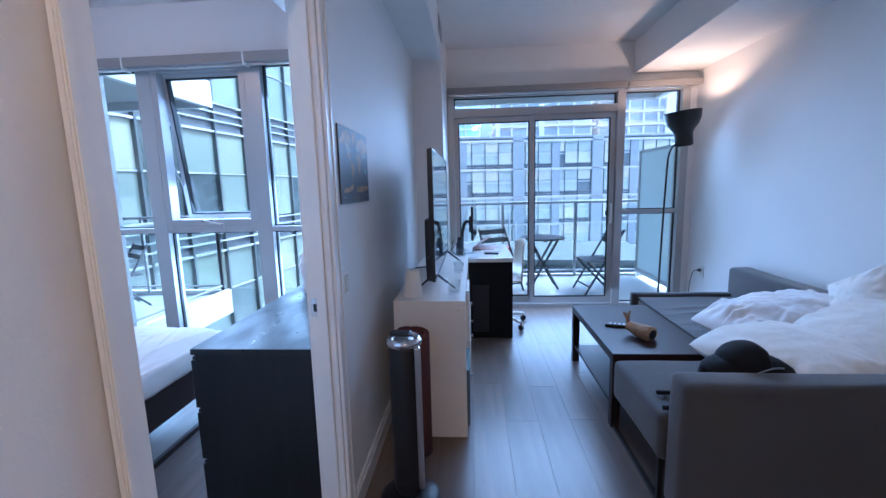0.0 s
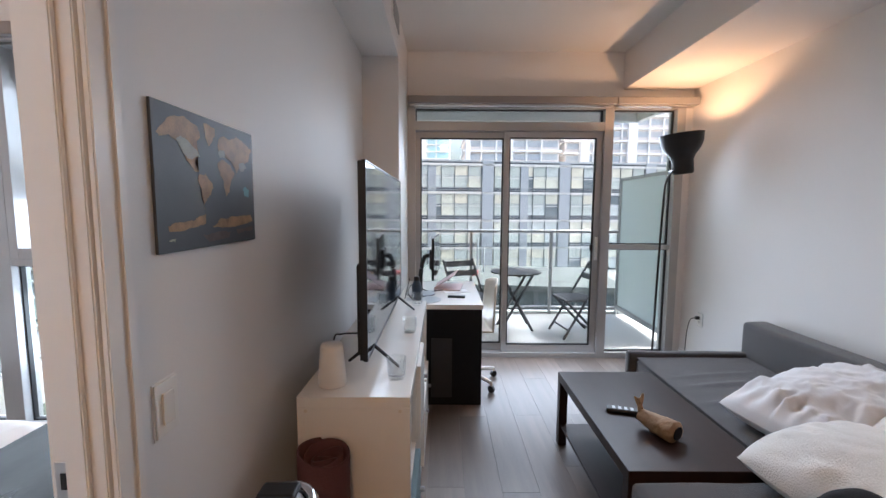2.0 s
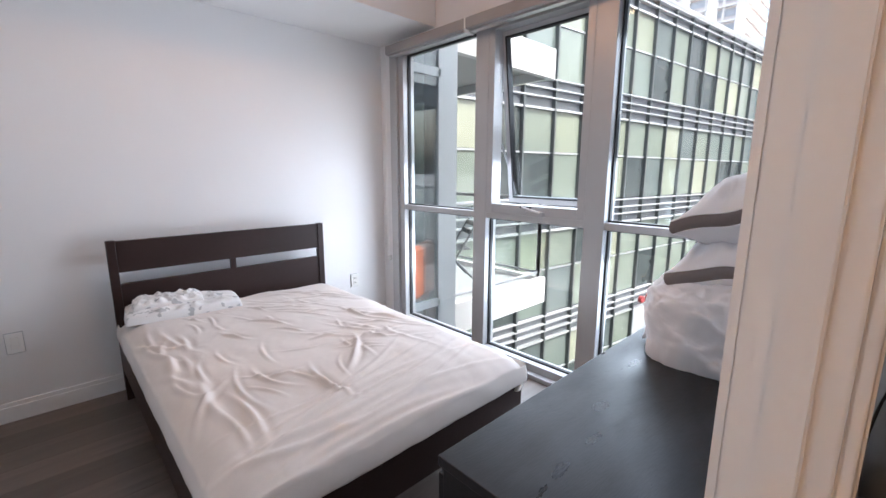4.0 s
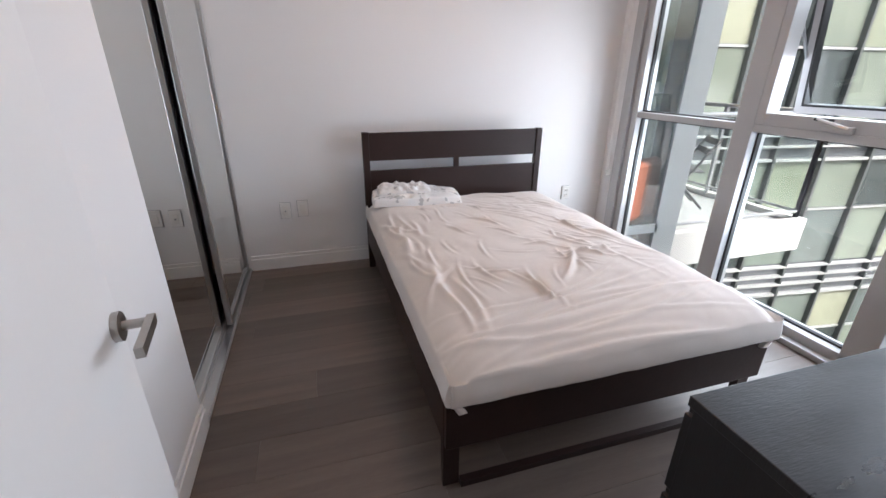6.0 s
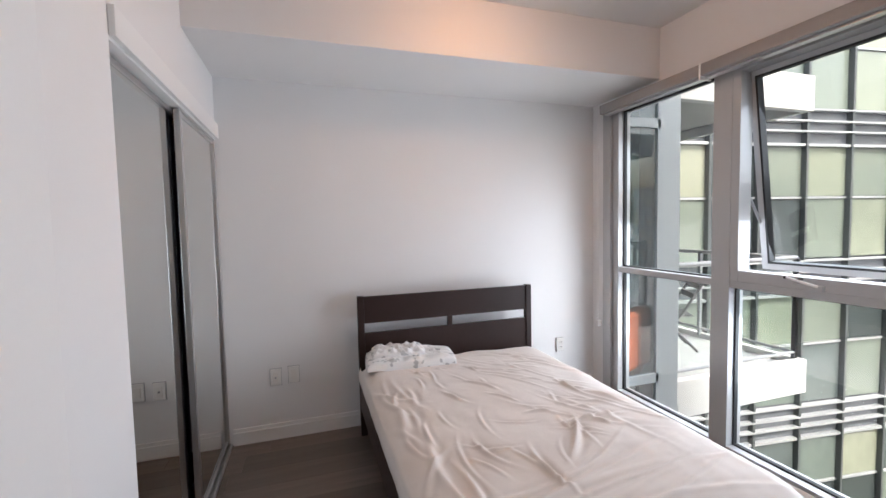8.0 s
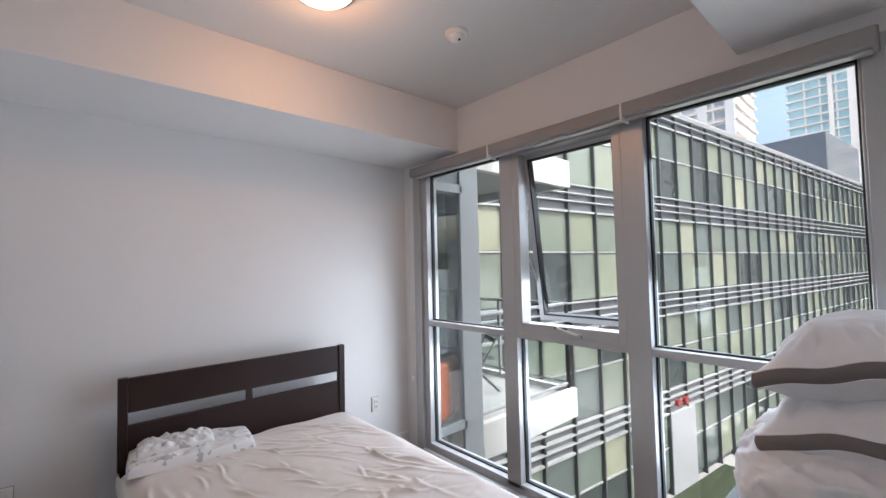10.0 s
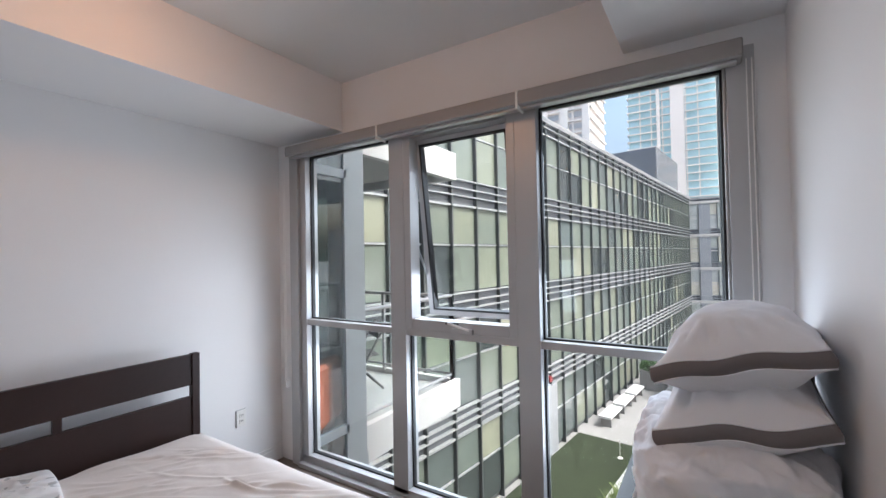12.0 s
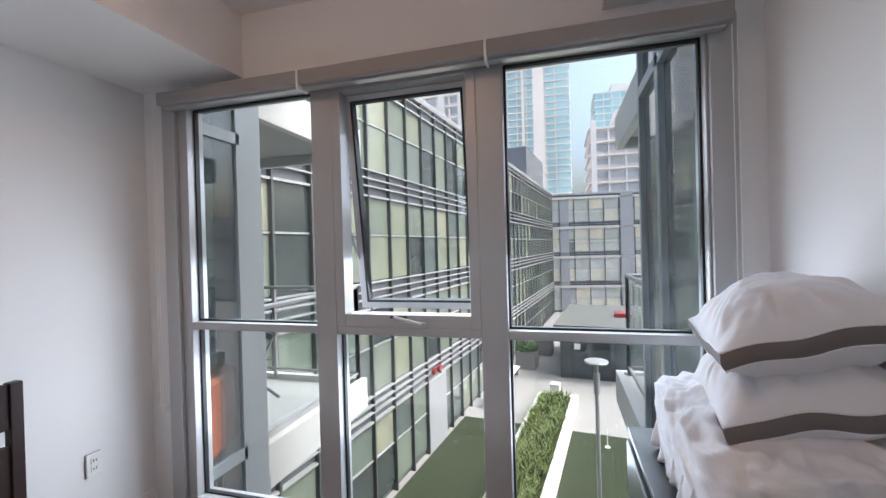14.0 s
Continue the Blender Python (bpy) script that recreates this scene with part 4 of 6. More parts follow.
def pillow_face(w, d, h, lift, seed, sign, crease=0.012, pinch=0.07, n=72, power=0.5, freq=5.0, sag=0.0):
    """One bulging face of a pillow, its corners drawn out, its edges gathered and dents running in from the seam."""
    off = Vector((seed * 7.3, seed * 3.1, seed))

    def fn(s, t):
        u, v = 2 * s - 1, 2 * t - 1
        x = w / 2 * u * (1 - pinch * (1 - v * v))
        y = d / 2 * v * (1 - pinch * (1 - u * u))
        bulge = max(0.0, (1 - abs(u) ** 2.6) * (1 - abs(v) ** 2.6)) ** (power * 1.2)
        p = Vector((x * freq, y * freq, 0)) + off
        out = max(abs(u), abs(v))
        edge = min(1.0, 3.5 * (1 - out))
        z = lift + sign * h * bulge + sign * crease * edge * (ridge(p) - 0.35)
        run = math.atan2(v, u) * 6 + 1.5 * noise.noise(off + Vector((u, v, 0)))
        gather = max(0.0, 1 - abs(out - 0.80) / 0.24)
        z += sign * gather * edge * (0.35 * crease + 0.003) * (math.sin(run * 1.7 + seed) + 0.7 * math.sin(run * 3.1 - seed))
        return Vector((x, y, z + edge_wave(u, v, sag, seed if sign > 0 else seed - 1) * out ** 3))
    return grid_bm(fn, n, n)


def pillow(name, m, w, d, h, label, material, seed, band=0.0, crease=0.012, power=0.5, wall=None, pinch=0.07, sag=0.0):
    """A pillow lying on z = 0 of its own frame; band: the height of a contrasting gusset; wall: the x it is pressed against; sag: how far its seam dips."""
    ob = thing(name, m, label, "pillow")
    mid = h * 0.42

    def pressed(o):
        if wall is not None:
            for v in o.data.vertices:
                q = m @ v.co
                if q.x > wall:
                    q.x = wall - 0.25 * (q.x - wall) * 0.1
                    v.co = m.inverted() @ q
        return o
    pressed(part("top_panel", pillow_face(w, d, h - mid - band / 2, mid + band / 2, seed, 1, crease, pinch, power=power, sag=sag), material, ob, "", True))
    pressed(part("under_panel", pillow_face(w, d, mid - band / 2, mid - band / 2, seed + 1, -1, crease * 0.3, pinch, power=power, sag=sag), material, ob, "", True))
    if band:
        def ring(s, t):
            a = s * 4
            k, f = int(a) % 4, a - int(a)
            u, v = ((2 * f - 1, -1), (1, 2 * f - 1), (1 - 2 * f, 1), (-1, 1 - 2 * f))[k]
            swell = 1 + 0.035 * math.sin(math.pi * t)
            x = w / 2 * u * (1 - pinch * (1 - v * v)) * swell
            y = d / 2 * v * (1 - pinch * (1 - u * u)) * swell
            wob = 0.004 * math.sin(23 * s + seed) + 0.003 * math.sin(61 * s)
            return Vector((x, y, mid + band * (t - 0.5) + wob * math.sin(math.pi * t) + edge_wave(u, v, sag, seed)))
        pressed(part("gusset_band", grid_bm(ring, 144, 6), M_TAUPE, ob, "taupe gusset band", True))
        for lift, nm in ((band / 2, "upper_piping"), (-band / 2, "lower_piping")):
            pts = [ring(i / 96, 0.5 + lift / band) for i in range(97)]
            pressed(part(nm, tube(pts, 0.0028, 6), material, ob, "white corded piping", True))
    return ob


def heap(name, m, w, d, h, label, category, material, seed, crease=0.03, n=64, wall=None):
    """A loose bundled cloth: a flattened dome with deep folds, resting on z = 0."""
    ob = thing(name, m, label, category)
    off = Vector((seed, seed * 2.7, seed * 0.3))

    def fn(s, t):
        a, r = 2 * math.pi * s, t
        c, sn = math.cos(a), math.sin(a)
        k = (abs(c) ** 4 + abs(sn) ** 4) ** -0.25
        lat = min(1.0, r / 0.55)
        x, y = w / 2 * c * k * lat ** 0.7, d / 2 * sn * k * lat ** 0.7
        z = h * (1 - 0.22 * (r / 0.55) ** 2) if r < 0.55 else h * 0.78 * (1 - ((r - 0.55) / 0.45) ** 1.4)
        p = Vector((x * 4.5, y * 4.5, z * 6)) + off
        f = crease * (0.7 * ridge(p) + 0.5 * ridge(p * 2.4 + off) - 0.35)
        out = 1 + (f * 2.2 if r > 0.4 else 0) + (0.05 * math.sin((r - 0.55) / 0.45 * math.pi) if r > 0.55 else 0)
        q = Vector((x * out, y * out, max(0.0, z + f * (1 if z > 0.02 else 0))))
        if wall is not None:
            g = m @ q
            if g.x > wall:
                g.x = wall
                q = m.inverted() @ g
        return q
    part("cloth", grid_bm(fn, n * 2, n // 2), material, ob, "", True)
    return ob


# ---- living room ----
# cube shelf used as a television bench
tvb = thing("tv_bench", pose(0.09, 2.49, 0), "white cube shelf lying on its side as television bench", "shelf unit")
L, H, D, T = 1.50, 0.79, 0.39, 0.038
part("top_board", boxes(((0, 0, H - T), (D, L, H)), bevel=0.0015), M_WHITE, tvb)
part("bottom_board", boxes(((0, 0, 0), (D, L, T)), bevel=0.0015), M_WHITE, tvb)
for y in (0, L - T):
    part("side_panel", boxes(((0, y + 0.0005, T), (D, y + T - 0.0005, H - T)), bevel=0.001), M_WHITE, tvb)
part("back_board", boxes(((0.002, T, T), (0.008, L - T, H - T))), M_WHITE, tvb)
part("shelf", boxes(((0.01, T, H / 2 - 0.008), (D - 0.006, L - T, H / 2 + 0.008))), M_WHITE, tvb)
cell = (L - 2 * T) / 4
for i in (1, 2, 3):
    for z0, z1 in ((T, H / 2 - 0.008), (H / 2 + 0.008, H - T)):
        part("divider", boxes(((0.01, T + i * cell - 0.008, z0), (D - 0.004, T + i * cell + 0.008, z1))), M_WHITE, tvb)
for y, z in ((0.03, H - 0.05), (D - 0.035, H - 0.05), (D - 0.03, 0.04)):
    part("dowel_cap", rods(((y if y > 0.1 else 0.03, -0.0008, z), (y if y > 0.1 else 0.03, 0.002, z), 0.006), seg=14), M_IVORY, tvb)
for i, k in ((0, 0), (1, 1), (2, 0), (3, 0)):
    z0 = T + 0.004 if k == 0 else H / 2 + 0.012
    ins = part("insert_door", boxes(((D - 0.03, T + i * cell + 0.012, z0), (D + 0.016, T + (i + 1) * cell - 0.012, z0 + 0.335)), bevel=0.003), M_TEALBOX if i == 0 else M_WHITE, tvb, "grey-blue insert door" if i == 0 else "white insert door")
    part("knob", rods(((D + 0.016, T + (i + 1) * cell - 0.05, z0 + 0.17), (D + 0.034, T + (i + 1) * cell - 0.05, z0 + 0.17), 0.011), seg=14), M_STEEL, ins)

# television, edge-on to the room's length
tv = thing("television", pose(0.30, 2.63, 0.79), "large black flat television on two splayed feet", "television")
part("panel", boxes(((-0.018, 0, 0.075), (0.008, 1.26, 0.815)), bevel=0.003), M_BLACK, tv)
part("screen", boxes(((0.008, 0.008, 0.088), (0.0105, 1.252, 0.808))), M_SCREEN, tv, "glossy black screen")
part("bezel", boxes(((-0.004, -0.002, 0.072), (0.012, 0.004, 0.818)), ((-0.004, 1.256, 0.072), (0.012, 1.262, 0.818)), ((-0.004, 0.004, 0.812), (0.012, 1.256, 0.818)), ((-0.004, 0.004, 0.072), (0.012, 1.256, 0.086))), M_BLACK, tv, "thin black bezel")
part("back_housing", boxes(((-0.062, 0.16, 0.10), (-0.018, 1.10, 0.42)), bevel=0.012), M_BLACK, tv)
for y in (0.16, 1.10):
    part("foot", rods(((0.0, y, 0.09), (0.115, y - 0.04, 0.008), 0.008, 0.006), ((-0.005, y, 0.09), (-0.10, y + 0.02, 0.008), 0.008, 0.006), seg=10), M_BLACK, tv)
    part("foot_block", boxes(((-0.055, y - 0.02, 0.045), (-0.015, y + 0.02, 0.19)), bevel=0.005), M_BLACK, tv)
cable = thing("power_cable", pose(0, 0, 0), "black television cable hanging behind the bench", "cable")
part("wire", tube(smooth_points(((0.24, 2.80, 0.92), (0.16, 2.85, 0.90), (0.10, 2.95, 0.84), (0.06, 2.98, 0.6), (0.05, 2.99, 0.03))), 0.004), M_BLACK, cable)

vase = thing("beaker", pose(0.185, 2.60, 0.79), "white upturned ceramic beaker on the bench", "beaker")
part("body", lathe([(0.0, 0.0), (0.050, 0.0), (0.052, 0.006), (0.040, 0.145), (0.037, 0.152), (0.0, 0.152)]), M_WHITEPLASTIC, vase, "", True)
for x, y in ((0.415, 2.655), (0.42, 3.25), (0.425, 3.86)):
    gl = thing("tumbler", pose(x, y, 0.79), "clear glass tumbler standing on the bench", "glass", "tumblers")
    part("glass", lathe([(0.0, 0.0), (0.030, 0.0), (0.034, 0.01), (0.037, 0.082), (0.0345, 0.082), (0.031, 0.014), (0.0, 0.012)], 24), M_CLEAR, gl, "", True)

# tower heater and rolled mat at the bench's end
fan = thing("tower_fan", pose(0.225, 2.02, 0), "black tower fan with silver trim and top ring", "fan")
part("base", lathe([(0.0, 0.0), (0.135, 0.0), (0.138, 0.012), (0.12, 0.028), (0.06, 0.045), (0.0, 0.045)]), M_BLACK, fan, "", True)
part("column", lathe([(0.05, 0.04), (0.066, 0.07), (0.069, 0.1), (0.069, 0.72), (0.066, 0.735), (0.0, 0.735)]), M_BLACK, fan, "", True)
part("trim_strip", boxes(((0.048, -0.052, 0.08), (0.074, -0.024, 0.735)), bevel=0.008), M_SILVER, fan, "silver front strip")
part("top_ring", lathe([(0.058, 0.735), (0.074, 0.735), (0.076, 0.752), (0.066, 0.766), (0.052, 0.764), (0.050, 0.748)]), M_CHROME, fan, "chrome top ring", True)
knob = part("control_dial", lathe([(0.0, 0.735), (0.045, 0.735), (0.042, 0.757), (0.0, 0.760)]), M_STEEL, fan, "", True)
part("carry_handle", boxes(((-0.06, -0.02, 0.770), (0.03, 0.035, 0.786)), bevel=0.007), M_BLACK, fan)
mat_roll = thing("rolled_mat", pose(0.215, 2.37, 0, -1.5, 0, 0), "maroon rolled-up exercise mat standing on end", "mat")


def spiral(s, t):
    a = s * 2 * math.pi * 3.2
    r = 0.092 * (1 - 0.72 * s)
    return Vector((r * math.cos(a + 2), r * math.sin(a + 2), 0.66 * t - (0.03 * s if t > 0.5 else 0) + (0.012 * math.sin(a * 1.3) if t == 1 else 0)))


roll = part("sheet", grid_bm(spiral, 150, 6), M_MAROON, mat_roll, "", True)
sol = roll.modifiers.new("thickness", 'SOLIDIFY')
sol.thickness = 0.008

# desk with black pedestal, and what stands on it
desk = thing("desk", pose(0.262, 4.04, 0), "white-topped desk on a black end panel", "desk")
part("desktop", boxes(((0, 0, 0.715), (0.622, 0.96, 0.75)), bevel=0.002), M_WHITE, desk, "white lacquered top")
ped = part("end_panel", boxes(((0.215, 0.012, 0.0), (0.615, 0.05, 0.713)), bevel=0.003), M_DEEPBLACK, desk, "black end panel")
part("recess", boxes(((0.25, 0.006, 0.06), (0.40, 0.0118, 0.50)), bevel=0.002), M_BLACK, ped)
part("leg", boxes(((0.56, 0.90, 0), (0.61, 0.95, 0.715))), M_DRESSER, desk)
part("leg", boxes(((0.02, 0.90, 0), (0.07, 0.95, 0.715))), M_DRESSER, desk)
mon = thing("monitor", pose(0.52, 4.22, 0.75, 0, 0, -4), "thin black monitor on a stand arm", "monitor")
part("panel", boxes(((-0.012, 0, 0.14), (0.006, 0.54, 0.46)), bevel=0.003), M_BLACK, mon)
part("screen", boxes(((0.006, 0.006, 0.15), (0.008, 0.534, 0.455))), M_SCREEN, mon)
part("housing", boxes(((-0.045, 0.16, 0.2), (-0.012, 0.38, 0.36)), bevel=0.01), M_BLACK, mon)
part("arm", tube(smooth_points(((-0.04, 0.27, 0.30), (-0.09, 0.24, 0.29), (-0.115, 0.2, 0.18), (-0.12, 0.19, 0.02))), 0.018), M_BLACK, mon)
part("base_plate", lathe([(0.0, 0.0), (0.12, 0.0), (0.12, 0.008), (0.0, 0.012)]), M_STEEL, mon).location = (-0.12, 0.19, 0)
bottle = thing("water_bottle", pose(0.405, 4.10, 0.75), "dark blue metal water bottle on the desk", "bottle")
part("body", lathe([(0, 0), (0.033, 0), (0.035, 0.01), (0.035, 0.13), (0.022, 0.16), (0.019, 0.17), (0, 0.17)]), M_BLUEBOTTLE, bottle, "", True)
part("cap", lathe([(0.021, 0.165), (0.021, 0.19), (0, 0.195)]), M_BLACK, bottle, "", True)
lap = thing("laptop", pose(0.56, 4.70, 0.75, 0, 0, -8), "pale pink laptop, half open, on the desk", "laptop")
part("base", boxes(((-0.02, -0.15, 0), (0.20, 0.15, 0.012)), bevel=0.004), M_PINK, lap)
part("lid", boxes(((0, -0.15, 0), (0.21, 0.15, 0.008)), bevel=0.003), M_PINK, lap).matrix_local = pose(-0.02, 0, 0.013, 0, -34, 0)
for x, y, w, d, a, mm, nm, lb in ((0.70, 4.28, 0.035, 0.13, 80, M_BLACK, "remote_control", "small black remote control on the desk"), (0.50, 4.14, 0.10, 0.06, 10, M_PAPER, "note_pad", "white note pad on the desk"),
                                  (0.70, 4.52, 0.20, 0.13, 12, M_PAPER, "paper_sheet", "white paper sheet on the desk")):
    o = thing(nm, pose(x, y, 0.75, 0, 0, a), lb, nm.split("_")[0])
    part("body", boxes(((-w / 2, -d / 2, 0), (w / 2, d / 2, 0.016 if mm is M_BLACK else 0.003)), bevel=0.001), mm, o)
for pts in (((0.41, 4.40, 0.76), (0.36, 4.34, 0.84), (0.33, 4.24, 0.80), (0.38, 4.18, 0.757), (0.46, 4.30, 0.757)), ((0.44, 4.38, 0.98), (0.40, 4.45, 0.83), (0.47, 4.5, 0.757), (0.6, 4.55, 0.757)), ((0.30, 4.45, 0.757), (0.34, 4.3, 0.9), (0.31, 4.2, 0.757))):
    c = thing("desk_cable", pose(0, 0, 0), "thin black cable looping over the desk", "cable", "desk cables")
    part("wire", tube(smooth_points(pts), 0.0035, 6), M_BLACK, c)
disc = thing("desk_mat", pose(0.45, 4.20, 0.75), "round grey glass mat on the desk", "desk mat")
part("plate", lathe([(0.0, 0), (0.13, 0), (0.132, 0.004), (0.0, 0.006)], 32), M_STEEL, disc)

chair = thing("office_chair", pose(0.79, 4.46, 0, 0, 0, 6), "ivory swivel office chair with white star base", "office chair")


def seat_shell(s, t):
    u, v = 2 * s - 1, t
    if v < 0.5:
        k = v / 0.5
        return Vector((-0.22 + 0.40 * k, u * 0.22, 0.45 + 0.03 * u * u + 0.02 * (1 - k) ** 3))
    k = (v - 0.5) / 0.5
    return Vector((0.18 + 0.07 * k - 0.05 * u * u * k, u * (0.22 - 0.05 * k * k), 0.45 + 0.03 * u * u * (1 - k) + 0.42 * k - 0.04 * u * u * k))


shell = part("seat_shell", grid_bm(seat_shell, 14, 22), M_IVORY, chair, "ivory moulded shell", True)
shell.modifiers.new("thickness", 'SOLIDIFY').thickness = 0.014
part("gas_lift", rods(((0, 0, 0.10), (0, 0, 0.45), 0.025)), M_STEEL, chair)
part("seat_plate", boxes(((-0.1, -0.08, 0.425), (0.1, 0.08, 0.447)), bevel=0.004), M_STEEL, chair)
for i in range(5):
    a = math.radians(72 * i + 20)
    c, s = math.cos(a), math.sin(a)
    part("base_arm", rods(((0, 0, 0.115), (0.27 * c, 0.27 * s, 0.075), 0.022, 0.014), seg=10), M_WHITEPLASTIC, chair)
    cas = part("caster", rods(((0.27 * c - 0.012 * s, 0.27 * s + 0.012 * c, 0.027), (0.27 * c + 0.012 * s, 0.27 * s - 0.012 * c, 0.027), 0.027), seg=18), M_BLACK, chair)
    part("fork", rods(((0.27 * c, 0.27 * s, 0.05), (0.27 * c, 0.27 * s, 0.078), 0.012), seg=10), M_WHITEPLASTIC, cas)

# torchiere
fl = thing("floor_lamp", pose(2.37, 4.56, 0), "black uplighter floor lamp with a large bowl shade", "floor lamp")
part("base", lathe([(0, 0), (0.14, 0), (0.145, 0.01), (0.13, 0.022), (0.02, 0.03), (0, 0.03)]), M_DARKMETAL, fl, "", True)
part("pole", tube(smooth_points(((0, 0, 0.02), (0.012, 0, 0.8), (0.03, 0, 1.50), (0.045, 0, 1.66), (0.085, 0, 1.735), (0.14, 0, 1.75))), 0.009, 10), M_DARKMETAL, fl, "", True)
part("hinge_knob", rods(((0.085, -0.03, 1.735), (0.085, 0.03, 1.735), 0.016)), M_DARKMETAL, fl)
shade = part("shade", lathe([(0.0, 1.735), (0.058, 1.735), (0.075, 1.74), (0.078, 1.755), (0.080, 1.85), (0.095, 1.885), (0.135, 1.935), (0.155, 1.985), (0.162, 2.05), (0.166, 2.055), (0.160, 2.05), (0.150, 1.985), (0.130, 1.94), (0.088, 1.895), (0.0, 1.885)], 40), M_DARKMETAL, fl, "black metal bowl shade", True)
shade.matrix_local = Matrix.Translation((0.175, 0, 1.74)) @ pose(0, 0, 0, 0, -6, 0) @ Matrix.Translation((0, 0, -1.755))
part("bulb", lathe([(0.0, 1.89), (0.018, 1.90), (0.024, 1.93), (0.016, 1.95), (0.0, 1.955)], 16), M_GLOW, shade, "glowing bulb", True)

# outlets, switch, vent
def plate(name, m, label, category, holes):
    o = thing(name, m, label, category)
    part("cover_plate", boxes(((-0.036, 0, -0.058), (0.036, 0.006, 0.058)), bevel=0.002), M_WHITEPLASTIC, o)
    for lo, hi, mm in holes:
        part("insert", boxes((lo, hi), bevel=0.001), mm, o)
    # Rim drawn as the plate's edge shadow: grey, but white on the switch.
    part("gasket", boxes(((-0.0385, 0.0002, -0.061), (0.0385, 0.0022, 0.061))), M_TRIM if name == "light_switch" else M_STEEL, o, "thin rim in place of an edge shadow")
    return o


PROUD = Matrix.Diagonal((1, 2.2, 1, 1))
SOCKET = [((-0.017, 0.006, 0.006), (0.017, 0.0085, 0.036), M_WHITE), ((-0.017, 0.006, -0.036), (0.017, 0.0085, -0.006), M_WHITE), ((-0.008, 0.0085, 0.018), (-0.005, 0.0092, 0.028), M_BLACK), ((0.005, 0.0085, 0.018), (0.008, 0.0092, 0.028), M_BLACK),
          ((-0.008, 0.0085, -0.024), (-0.005, 0.0092, -0.014), M_BLACK), ((0.005, 0.0085, -0.024), (0.008, 0.0092, -0.014), M_BLACK)]
plate("wall_outlet", pose(2.88, 4.74, 0.46, 0, 0, 90), "white double wall socket with a black plug", "outlet", SOCKET)
plate("wall_outlet", pose(-3.26, 3.25, 0.425, 0, 0, -90) @ PROUD, "white double wall socket beside the bed", "outlet", SOCKET)
plate("wall_outlet", pose(-3.26, 0.935, 0.445, 0, 0, -90) @ PROUD, "white aerial socket on the bedroom wall", "outlet", [((-0.017, 0.006, -0.034), (0.017, 0.008, 0.034), M_WHITE), ((-0.005, 0.008, -0.005), (0.005, 0.014, 0.005), M_STEEL)])
plate("wall_outlet", pose(-3.26, 1.055, 0.452, 0, 0, -90) @ PROUD, "white blank wall plate", "outlet", [((-0.017, 0.006, -0.034), (0.017, 0.008, 0.034), M_WHITE)])
plate("light_switch", pose(0, 1.965, 1.015, 0, 0, -90), "white rocker light switch", "switch", [((-0.017, 0.006, -0.034), (0.017, 0.011, 0.034), M_WHITE)])
plug = thing("lamp_plug", pose(2.868, 4.74, 0.478), "black plug and flex in the wall socket", "plug")
part("plug_body", boxes(((-0.03, -0.014, -0.014), (0, 0.014, 0.014)), bevel=0.004), M_BLACK, plug)
part("flex", tube(smooth_points(((-0.03, 0, 0), (-0.07, 0.01, -0.02), (-0.10, 0, -0.12), (-0.12, -0.02, -0.30), (-0.14, -0.06, -0.47))), 0.0035), M_BLACK, plug)
vent = thing("air_vent", pose(0.266, 3.84, 2.70), "white slotted air vent in the duct", "vent")
part("frame", boxes(((0, 0, -0.08), (0.008, 0.35, 0.08)), bevel=0.002), M_TRIM, vent)
for i in range(6):
    part("slat", boxes(((0.008, 0.02, -0.062 + i * 0.022), (0.016, 0.33, -0.052 + i * 0.022))), M_STEEL, vent)

# world map canvas
mp_ = thing("map_canvas", pose(0.0, 1.964, 1.338), "dark slate canvas print of a world map", "picture")
part("canvas", boxes(((0.001, 0, 0), (0.008, 0.443, 0.315)), bevel=0.001), M_SLATE, mp_)


